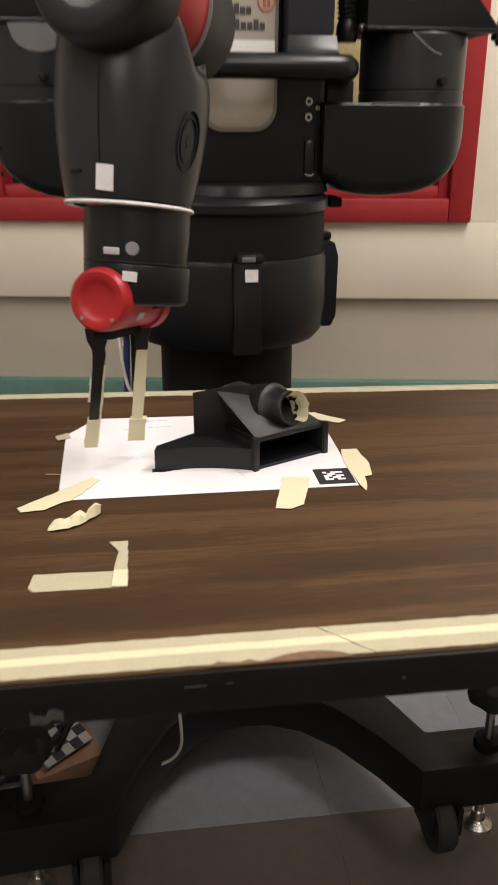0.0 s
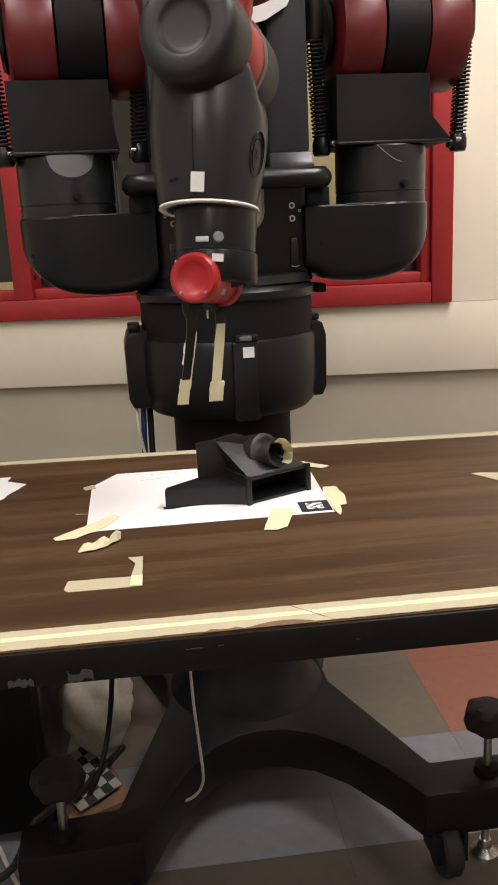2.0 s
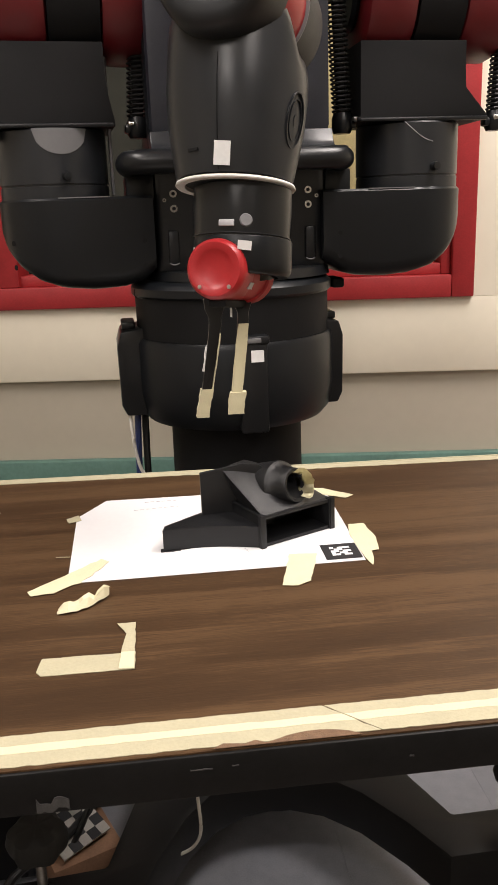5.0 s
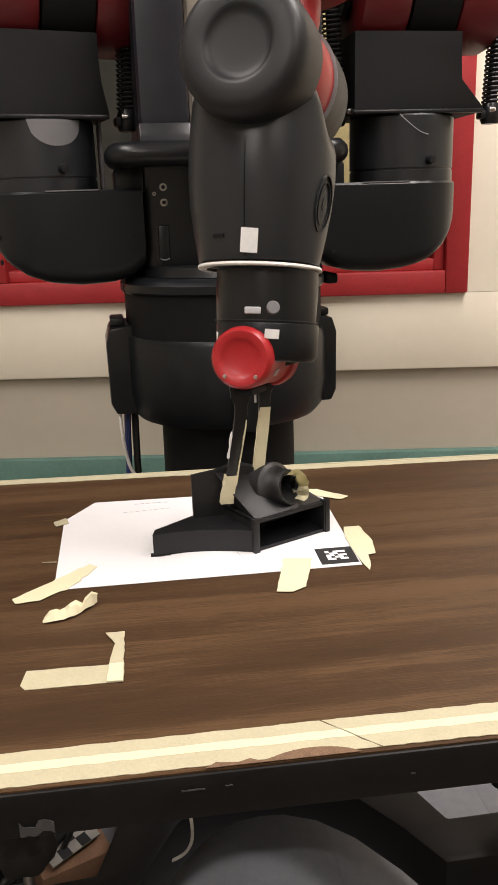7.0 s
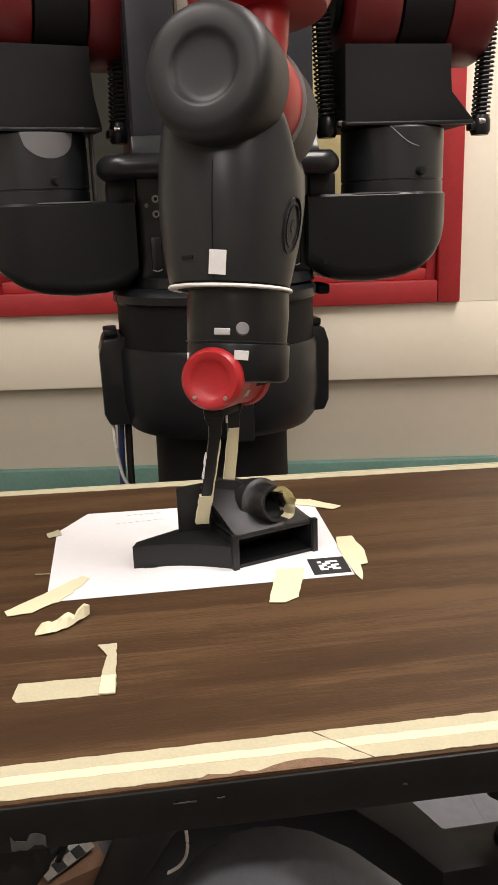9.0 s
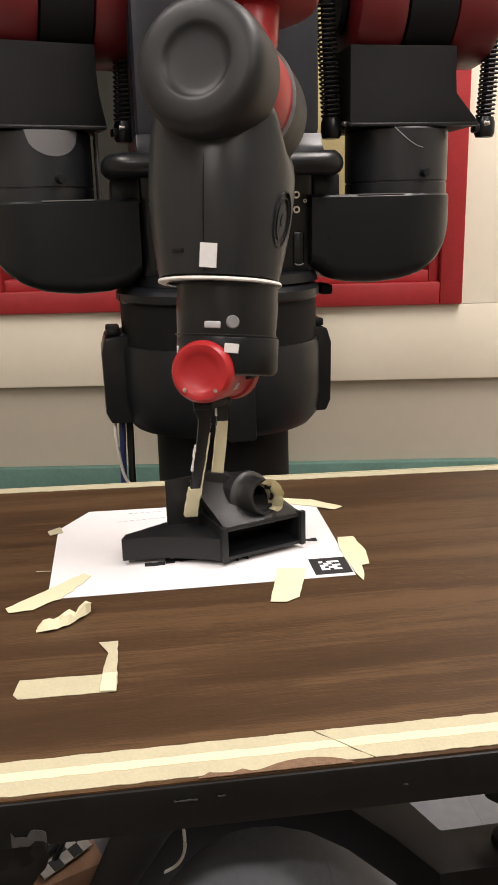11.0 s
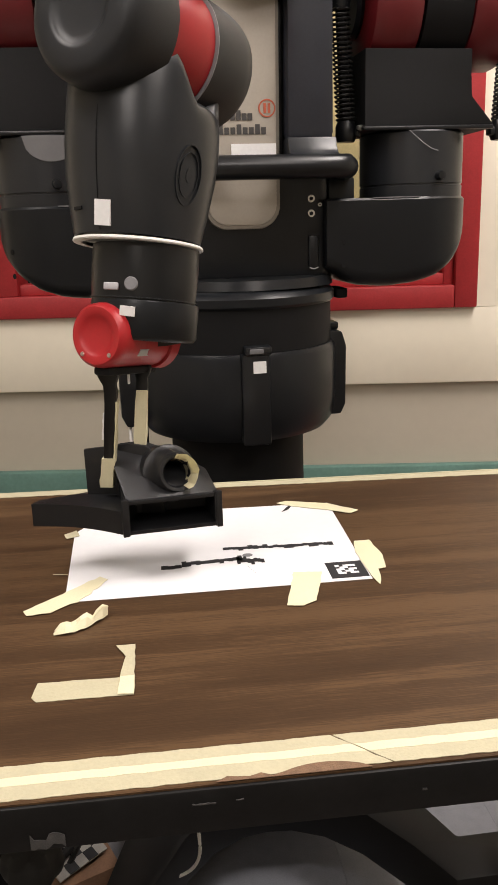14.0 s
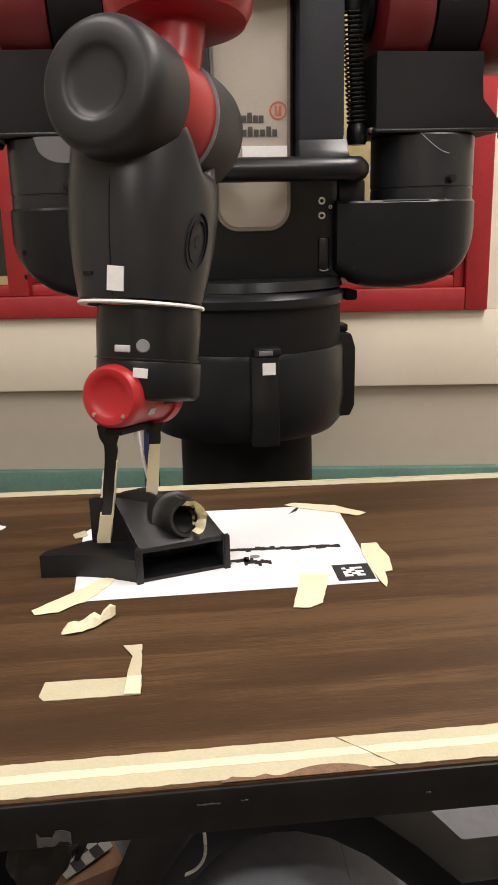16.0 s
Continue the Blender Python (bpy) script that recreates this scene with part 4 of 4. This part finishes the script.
fp("gripper_rail", moved(box(-0.009, 0.009, 0.004, 0.076, -0.0350, -0.0275, 0.002), Matrix.Translation(GA) @ GD.to_track_quat("Y", "Z").to_matrix().to_4x4()), M["deep"], "black finger rail")
low_side = (side * 0.86 + Vector((0, 0, -0.50))).normalized()
low_side = (low_side - GD * low_side.dot(GD)).normalized()
upright = low_side.cross(GD)
TAG = Matrix.Translation(GA + GD * 0.034 + low_side * 0.0286) @ Matrix((GD, upright, low_side)).transposed().to_4x4()
fp("label_patch", moved(box(-0.0090, 0.0090, -0.0035, 0.0035, 0, 0.0008), TAG), M["button"], "pale label on the red gripper body")
fp("rail_tab", box(0.0335, 0.0355, 0.074, 0.076, 0.884, 0.894), M["label"], "thin pale tab")


def finger(foot, knee, tip, width, thick):
    """A bent black finger with a wrapped tip; foot, knee and tip are its centre points."""
    f, k, t = Vector(foot), Vector(knee), Vector(tip)
    bm = bmesh.new()
    rows = []
    for p, w in ((f, width * 1.85), (f + (k - f) * 0.45, width * 1.70), (k + (f - k) * 0.25, width * 1.1), (k, width * 1.15), (k + (t - k) * 0.12, width), (t, width * 0.85)):
        rows.append([bm.verts.new(p + Vector((a * w / 2, b * thick / 2, 0))) for a, b in ((-1, -1), (1, -1), (1, 1), (-1, 1))])
    for a, b in zip(rows, rows[1:]):
        for q in range(4):
            bm.faces.new((a[q], a[(q + 1) % 4], b[(q + 1) % 4], b[q]))
    bm.faces.new(rows[0][::-1])
    bm.faces.new(rows[-1])
    ob = fp("finger", bm, M["black"], "long bent black gripper finger", 0.0012)
    return ob, k, t


front_finger, k1, t1 = finger((0.0205, 0.0530, 0.906), (0.0215, 0.0590, 0.880), (0.0066, 0.0780, 0.786), 0.0106, 0.007)
rear_finger, k2, t2 = finger((0.0430, 0.0990, 0.906), (0.0425, 0.0920, 0.879), (0.0318, 0.0985, 0.782), 0.0102, 0.006)


def wrap(points, width, thick, seed):
    rnd = random.Random(seed)
    bm = bmesh.new()
    rows = []
    n = 7
    a, b = Vector(points[0]), Vector(points[1])
    for i in range(n + 1):
        p = a.lerp(b, i / n)
        rows.append([bm.verts.new(p + Vector((sx * (width / 2 + rnd.uniform(-.0006, .0006)), sy * (thick / 2 + rnd.uniform(-.0004, .0004)), 0))) for sx, sy in ((-1, -1), (1, -1), (1, 1), (-1, 1))])
    for p, q in zip(rows, rows[1:]):
        for k in range(4):
            bm.faces.new((p[k], p[(k + 1) % 4], q[(k + 1) % 4], q[k]))
    bm.faces.new(rows[0][::-1])
    bm.faces.new(rows[-1])
    return bm


tip_a = fp("tape_tip", wrap((t1 + (k1 - t1) * 0.30, t1 + Vector((-0.0008, 0, -0.002))), 0.0128, 0.0092, 1), M["tape"], "masking tape wrapped on the finger tip")
edge_a = fp("tape_edge", wrap((k1 + (t1 - k1) * 0.10 + Vector((0.0064, 0, 0)), k1 + (t1 - k1) * 0.72 + Vector((0.0058, 0, 0))), 0.0012, 0.0075, 2), M["tape"], "narrow pale tape edge")
edge_b = fp("tape_edge", wrap((k1 + (t1 - k1) * 0.22 + Vector((-0.0061, 0, 0)), k1 + (t1 - k1) * 0.50 + Vector((-0.0057, 0, 0))), 0.0012, 0.0060, 3), M["label"], "narrow pale tape edge")
tip_b = fp("tape_sleeve", joined(wrap((k2 + Vector((0, 0, -0.004)), t2 + (k2 - t2) * 0.15), 0.0108, 0.0078, 4), wrap((t2 + (k2 - t2) * 0.22 + Vector((0.0008, 0, 0)), t2 + Vector((0, 0, -0.002))), 0.0165, 0.0105, 5)), M["tape"], "masking tape wrapped along the finger")

# red upper link of the working arm
UP = Vector((MID.x, MID.y, MID.z))
BAR0 = Vector((0.0275, 0.034, 0.0735))
BAR1 = BAR0 + Vector((0.0, 0.045, 0.30))
link = part("upper_link", joined(
    along([(0, -0.0365), (0.053, -0.0365), (0.055, -0.033), (0.055, 0.020), (0.053, 0.0220), (0, 0.0220)], (0, 0, 0), EL),
    sweep([(0.008, 0.004, 0.0), (0.021, 0.012, 0.040), (0.027, 0.026, 0.090)], 0.024, 20, 0.027)), M["armred"], robot, "glossy red arm link")
part("link_sleeve", lathe([(0, 0.0), (0.050, 0.001), (0.062, 0.006), (0.0675, 0.016), (0.0690, 0.035), (0.0690, 0.30), (0, 0.30)], 64, turn=axis_turn(BAR0, BAR1 - BAR0)), M["armred"], link, "large red cylindrical arm sleeve")
part("label_patch", moved(box(-0.008, 0.008, -0.0012, 0.001, -0.0115, 0.0115), Matrix.Translation((-0.0076, -0.0194, 0.1240)) @ Matrix.Rotation(radians(-30), 4, "Z") @ Matrix.Rotation(radians(-8), 4, "X")), M["label"], link, "white label patch")
part("badge", lathe([(0, 0.0), (0.014, 0.0), (0.016, 0.002), (0.0125, 0.0035), (0.0115, 0.001), (0, 0.001)], 32, sy=2.0, turn=axis_turn((0.086, 0.000, 0.1253), (0.86, -0.5, 0))), M["chrome"], link, "oval chromed badge ring")
part("badge_knob", lathe([(0, 0), (0.010, 0.0), (0.012, 0.010), (0.008, 0.018), (0, 0.019)], 24, turn=axis_turn((0.089, 0.000, 0.1383), (0.86, -0.5, 0))), M["black"], link, "black knob")

# bundle of cables beside the column, and loose leads
def cable(name, pts, r, m, label, group="cables"):
    ob = part(name, moved(sweep(pts, r, 8), Matrix.Translation(-Vector(pts[-1]))), m)
    ob.location = pts[-1]
    return tagged(ob, label, "cable", group)


cable("cable", [(-0.074, 0.64, 0.79), (-0.074, 0.63, 0.74), (-0.075, 0.625, 0.60), (-0.072, 0.62, 0.33), (-0.08, 0.62, 0.235), (-0.15, 0.70, 0.22), (-0.22, 0.80, 0.006)], 0.006, M["cable_k"], "black cable hanging beside the column")
cable("cable", [(-0.084, 0.645, 0.79), (-0.086, 0.62, 0.74), (-0.090, 0.615, 0.60), (-0.09, 0.62, 0.30), (-0.10, 0.64, 0.235), (-0.17, 0.72, 0.22), (-0.25, 0.80, 0.006)], 0.0055, M["cable_b"], "blue cable hanging beside the column")
cable("cable", [(-0.096, 0.645, 0.80), (-0.096, 0.60, 0.745), (-0.088, 0.598, 0.68), (-0.066, 0.600, 0.60), (-0.07, 0.61, 0.30), (-0.10, 0.64, 0.228), (-0.16, 0.74, 0.22), (-0.2, 0.82, 0.006)], 0.0028, M["cable_w"], "thin white cable beside the column")
cable("cable", [(-0.034, 0.50, 0.62), (-0.035, 0.47, 0.55), (-0.036, 0.37, 0.40), (-0.035, 0.355, 0.345), (-0.0335, 0.355, 0.295), (-0.0305, 0.355, 0.245), (-0.0275, 0.355, 0.198), (-0.0262, 0.355, 0.170), (-0.0275, 0.355, 0.152), (-0.0330, 0.355, 0.137), (-0.044, 0.355, 0.125), (-0.062, 0.355, 0.117), (-0.084, 0.355, 0.1130)], 0.0026, M["cable_w"], "white lead hanging in front of the pedestal")
cable("cable", [(-0.13, 0.21, 0.705), (-0.15, 0.35, 0.60), (-0.165, 0.45, 0.40), (-0.19, 0.50, 0.20), (-0.22, 0.47, 0.10), (-0.28, 0.45, 0.008)], 0.005, M["cable_k"], "black lead running down to the floor")
cable("cable", [(-0.64, 0.60, 0.005), (-0.52, 0.56, 0.005), (-0.425, 0.468, 0.005), (-0.370, 0.365, 0.005), (-0.320, 0.275, 0.005), (-0.25, 0.12, 0.005), (-0.22, -0.05, 0.005)], 0.004, M["cable_w"], "white lead on the floor")
cable("cable", [(-0.18, 0.60, 0.07), (-0.25, 0.45, 0.09), (-0.31, 0.33, 0.13), (-0.36, 0.30, 0.06), (-0.5, 0.30, 0.008)], 0.007, M["cable_k"], "black lead on the floor")

# things on the floor behind the pedestal
computer = thing("computer_case", (-0.42, 0.66, 0), "black computer tower under the table", "computer")
part("case", box(-0.115, 0.115, -0.20, 0.22, 0.008, 0.42, 0.006), M["black"], computer)
part("front_panel", box(-0.105, 0.105, -0.212, -0.2005, 0.02, 0.41, 0.004), M["deep"], computer)
for fx in (-0.09, 0.09):
    part("foot", box(fx - 0.015, fx + 0.015, -0.17, 0.18, 0, 0.008), M["rubber"], computer)


def crumpled_bag():
    bm = bmesh.new()
    bmesh.ops.create_icosphere(bm, subdivisions=4, radius=1)
    for v in bm.verts:
        n = noise.fractal(v.co * 1.8, 1.0, 2.0, 4)
        v.co = Vector((v.co.x * 0.068, v.co.y * 0.045, v.co.z * 0.10)) * (1 + 0.20 * n)
    low = min(v.co.z for v in bm.verts)
    moved(bm, Matrix.Translation((0, 0, -low)))
    ob = part("plastic_bag", bm, M["bag"], smooth=60)
    ob.location = (-0.214, 0.555, 0.092)
    return tagged(ob, "crumpled translucent plastic bag lying on the checkered board", "bag")


crumpled_bag()
board = thing("checker_board", (-0.250, 0.50, 0.084), "black and white checkered board leaning on a box", "board")
TURN_B = Matrix.Rotation(radians(42), 4, "Z") @ Matrix.Rotation(radians(20), 4, "X")
part("backing", moved(box(-0.0475, 0.0475, -0.057, 0.057, -0.004, 0.0), TURN_B), M["board_white"], board)
for i in range(5):
    for j in range(6):
        if (i + j) % 2:
            part("dark_square", moved(box(-0.0475 + 0.019 * i, -0.0285 + 0.019 * i, -0.057 + 0.019 * j, -0.038 + 0.019 * j, 0.0004, 0.0009), TURN_B), M["ink"], board)
crate = thing("carton", (-0.242, 0.51, 0.0), "small brown cardboard box on the floor", "box")
part("body", moved(box(-0.06, 0.06, -0.075, 0.07, 0.0, 0.052, 0.002), Matrix.Rotation(radians(24), 4, "Z")), M["carton"], crate)

# ---------------------------------------------------------------- the printed part in the gripper
PART0 = Vector((0.033, 0.034, TOP))
nozzle = thing("printed_duct", PART0, "black 3D-printed duct with a curved wing and a taped round spout", "machine part")
pp = lambda name, bm, m, label="", bevel=0.0, smooth=38: part(name, bm, m, nozzle, label, smooth, bevel)
H0, H1, HW = 0.0008, 0.033, 0.023
# curved wing: a shallow arc in front, its tip to the side
arc = []
for k in range(13):
    u = k / 12
    x, y = -0.096 + 0.094 * u, 0.022 - 0.021 * u
    arc.append((x, y + 0.0075 * math.sin(math.pi * u)))
pp("wing", prism(arc + [(-0.002, 0.060), (-0.050, 0.060), (-0.092, 0.034)], H0, HW), M["print3d"], "curved low wing", 0.0010)
# the duct: floor, roof, cheeks round an open mouth
D = Vector((0.082, 0.029, 0)).normalized()
N = Vector((-D.y, D.x, 0))
DUCT = Matrix(((D.x, N.x, 0, 0), (D.y, N.y, 0, 0), (0, 0, 1, 0), (0, 0, 0, 1)))
W = 0.087
pp("duct_floor", moved(box(0.0, W, 0.0, 0.055, H0, 0.0042), DUCT), M["print3d"])
pp("duct_roof", moved(box(0.0, W, 0.0, 0.055, 0.0295, H1), DUCT), M["print3d"], "", 0.0006)
pp("duct_cheek", moved(box(0.0, 0.0040, -0.0015, 0.055, H0, H1 + 0.001), DUCT), M["print3d"], "raised mouth rim", 0.0006)
pp("duct_cheek", moved(box(W - 0.0040, W, -0.0015, 0.055, H0, H1 + 0.001), DUCT), M["print3d"], "raised mouth rim", 0.0006)
pp("duct_back", moved(box(0.004, W - 0.004, 0.048, 0.055, H0, H1), DUCT), M["print3d"])
pp("corner_post", moved(box(-0.0030, 0.0032, -0.0030, 0.0030, 0.0, H1 + 0.002), DUCT), M["print3d"], "rounded corner post", 0.0008)
pp("corner_post", moved(box(W - 0.0028, W + 0.0028, -0.0028, 0.0028, 0.0, H1 + 0.002), DUCT), M["print3d"], "rounded corner post", 0.0008)


# sloping hood between the tall back and the duct's mouth
roof_a = DUCT @ Vector((0.0, 0.004, H1))
roof_b = DUCT @ Vector((W, 0.004, H1))
roof_c = DUCT @ Vector((W, 0.055, H1))
pp("hood", hull([(0.001, 0.003, H1), roof_b, roof_c, (-0.028, 0.0535, 0.0700), (-0.016, 0.060, 0.0725), (0.002, 0.074, 0.0715), (0.030, 0.080, 0.060), (0.062, 0.083, 0.040), (-0.010, 0.0555, HW), (-0.010, 0.078, HW)]), M["print3d"], "sloping hood", 0.0010)
pp("back_plate", slab_front([(-0.050, 0.004), (-0.0505, 0.068), (-0.030, 0.0705), (-0.006, 0.0735), (0.010, 0.0715), (0.022, 0.064), (0.026, 0.004)], 0.052, 0.0565), M["print3d"], "upright gripping plate", 0.0008)
# round spout with a flared root
SD = Vector((0.52, -0.80, 0.27)).normalized()
S0 = Vector((0.0450, 0.0280, 0.0525)) - SD * 0.026
spout = pp("spout", lathe([(0.0275, -0.022), (0.0275, 0.0035), (0.0270, 0.0055), (0.0252, 0.0066), (0.0238, 0.0076), (0.0218, 0.0105), (0.0203, 0.0150), (0.0190, 0.020), (0.0182, 0.0245), (0.0172, 0.0258), (0.0142, 0.0252), (0.0126, 0.0220), (0.0118, 0.0060), (0.0115, -0.006), (0, -0.006)], 44, turn=axis_turn(S0, SD)), M["print3d"], "round spout with a bell mouth")


def torn_lip():
    rnd = random.Random(8)
    bm = bmesh.new()
    rows = []
    seg = 30
    outward = axis_turn(S0, SD).to_3x3().inverted() @ Vector((0.60, 0.42, 0.02))
    mid = math.atan2(outward.y, outward.x) * seg / (2 * math.pi)
    for z, r in ((0.016, 0.0121), (0.0255, 0.0136), (0.0305, 0.0156), (0.0345, 0.0176)):
        rows.append([bm.verts.new(((r + rnd.uniform(-.0007, .0007)) * math.cos(2.0 * math.pi * k / seg), (r + rnd.uniform(-.0007, .0007)) * math.sin(2.0 * math.pi * k / seg), z + (rnd.uniform(-.002, .002) if z > 0.02 else 0))) for k in range(seg)])
    for a, b in zip(rows, rows[1:]):
        for k in range(seg):
            if abs((k - mid + seg / 2) % seg - seg / 2) < 7:
                j = (k + 1) % seg
                bm.faces.new((a[k], a[j], b[j], b[k]))
    bmesh.ops.solidify(bm, geom=bm.faces[:], thickness=0.0006)
    return moved(bm, axis_turn(S0, SD))


pp("tape_collar", torn_lip(), M["tape"], "torn masking tape round the spout", smooth=25)
pp("tape_flag", hull([S0 + SD * 0.031 + Vector((0.006, 0.008, 0.010)), S0 + SD * 0.031 + Vector((0.008, 0.009, 0.0085)), S0 + SD * 0.022 + Vector((-0.008, 0.012, 0.020)), S0 + SD * 0.022 + Vector((-0.007, 0.0132, 0.0192))]), M["tape"], "loose end of tape")

# ---------------------------------------------------------------- floor tiles
TILE = 0.2985


def tile_mesh(material):
    b = box(-TILE / 2 + 0.0002, TILE / 2 - 0.0002, -TILE / 2 + 0.0002, TILE / 2 - 0.0002, -0.004, 0.0)
    bmesh.ops.recalc_face_normals(b, faces=b.faces)
    me = bpy.data.meshes.new("floor_tile")
    b.to_mesh(me)
    b.free()
    me.materials.append(material)
    return me


TILES = [tile_mesh(M[k]) for k in ("tile_taupe", "tile_rose", "tile_blue", "tile_brown")]
for i in range(-5, 6):
    for j in range(-5, 4):
        x, y = 0.515 + TILE * (i + 0.5), 0.332 + TILE * (j + 0.5)
        if j == 0:
            kind = 2
        elif j < 0:
            kind = 3
        else:
            kind = 1 if i >= 0 and j < 3 else 0
        t = new("floor_tile", TILES[kind])
        t.location = (x, y, 0.0)
        t.parent = floor


# ---------------------------------------------------------------- what moves
# seconds, shift from the grip, turn about the upright axis
ARM_ROWS = [
    (0, -0.1143, -0.005, -0.0085, -2.8),
    (0.5, -0.1139, -0.004, -0.0076, -3.4),
    (1, -0.1122, -0.0069, -0.0076, -1.7),
    (1.5, -0.0973, 0.0033, 0.0058, 0.8),
    (2, -0.0182, 0.0254, 0.0826, 1.7),
    (2.5, -0.0071, 0.0363, 0.0883, 2.8),
    (3, -0.0056, 0.0364, 0.0904, 2.9),
    (3.5, -0.0059, 0.0412, 0.0909, 0.6),
    (4, -0.0056, 0.0346, 0.0902, -0.2),
    (6.5, -0.0006, 0.0306, 0.0839, -0.6),
    (7, 0.0202, 0.0032, 0.0073, -0),
    (7.5, 0.0186, 0.0018, 0.002, 3.1),
    (8, 0.0065, -0.0036, 0.0002, 2.5),
    (8.5, 0.0037, 0.0027, -0.0004, 1.3),
    (9, 0, -0, 0, 0),
    (9.3, 0, 0, 0, 0),
    (10.6, -0.002, 0.001, 0, 0.3),
    (11, -0.01, 0.006, 0.005, 1.7),
    (11.3, -0.0172, 0.0112, 0.02, 3.1),
    (11.5, -0.0198, 0.0134, 0.033, 3.4),
    (12, -0.0158, 0.017, 0.0375, 2.2),
    (12.5, -0.0139, 0.015, 0.04, 1.5),
    (13, -0.0247, 0.0158, 0.0406, -0.2),
    (13.2, -0.0725, 0.0105, 0.046, -4.8),
    (13.3, -0.0985, 0.0075, 0.049, -8.5),
    (13.5, -0.1196, 0.0049, 0.0501, -10.8),
    (14, -0.1223, 0.0034, 0.0472, -12.2),
    (14.3, -0.1195, -0.0058, 0.0028, -5.8),
    (14.5, -0.1188, -0.0068, 0.0011, -5.3),
    (15, -0.1169, -0.0031, -0.0056, -3),
    (15.5, -0.1177, -0.0044, -0.0057, -3.1),
    (16, -0.1175, -0.0047, -0.0049, -3.1),
]
# seconds, shift and turn of the printed part about its front corner
PART_ROWS = [
    (0, 0.0470, 0.0470, 0.7500, 7.5),
    (7.4, 0.0470, 0.0460, 0.7500, 7.5),
    (8, 0.0400, 0.0410, 0.7500, 4.0),
    (8.5, 0.0340, 0.0360, 0.7500, 0.5),
    (9, 0.0330, 0.0340, 0.7500, 0.0),
    (9.3, 0.0330, 0.0340, 0.7500, 0.0),
    (10.6, 0.0308, 0.0352, 0.7500, 0.3),
    (11, 0.0220, 0.0410, 0.7550, 1.7),
    (11.3, 0.0139, 0.0469, 0.7700, 3.1),
    (11.5, 0.0111, 0.0493, 0.7830, 3.4),
    (12, 0.0159, 0.0522, 0.7875, 2.2),
    (12.5, 0.0182, 0.0499, 0.7900, 1.5),
    (13, 0.0084, 0.0497, 0.7906, -0.2),
    (13.2, -0.0368, 0.0416, 0.7960, -4.8),
    (13.3, -0.0608, 0.0362, 0.7990, -8.5),
    (13.5, -0.0808, 0.0321, 0.8001, -10.8),
    (14, -0.0829, 0.0297, 0.7972, -12.2),
    (14.3, -0.0812, 0.0300, 0.7512, -4.2),
    (14.5, -0.0810, 0.0300, 0.7500, -3.5),
    (16, -0.0810, 0.0300, 0.7500, -3.5),
]
# seconds, opening of the gripper in metres
OPEN_ROWS = [
    (0.0, 0.012), (3.5, 0.012), (4.2, 0.010), (6.5, 0.005), (7.4, 0.004), (8.3, 0.0), (14.6, 0.0), (14.95, 0.012), (16.0, 0.012),
]
TOWER_ROWS = [(0.0, -8.0), (1.4, -7.0), (2.1, 2.5), (3.0, 3.5), (4.2, 4.0), (6.3, 5.0), (7.0, 13.0), (9.2, 13.5), (13.0, 13.0), (13.6, -5.0), (16.0, -6.0)]


def arm_pose(p, x, y, z, turn):
    """Where a point of the arm, and what hangs on it, goes."""
    m = Matrix.Translation((x, y, z)) @ Matrix.Rotation(radians(turn), 4, "Z")
    return Matrix.Translation(-BASE) @ m @ Matrix.Translation(p)


def motions():
    walk(fore, [(t, arm_pose(ARM, *r)) for t, *r in ARM_ROWS])
    walk(link, [(t, arm_pose(UP, *r)) for t, *r in ARM_ROWS])
    walk(nozzle, [(t, pose(x, y, z, 0, 0, turn)) for t, x, y, z, turn in PART_ROWS])
    for ob in (front_finger, tip_a, edge_a, edge_b):
        walk(ob, [(t, pose(-0.6 * w, -0.25 * w, 0)) for t, w in OPEN_ROWS])
    for ob in (rear_finger, tip_b):
        walk(ob, [(t, pose(0.75 * w, 0.30 * w, 0)) for t, w in OPEN_ROWS])
    at = YAW.to_3x3() @ Vector((-SHOULDER_AT[-1] + 0.011, 0, 0))
    walk(tower_l, [(t, pose(at.x, at.y, at.z, 0, 0, a)) for t, a in TOWER_ROWS])


motions()
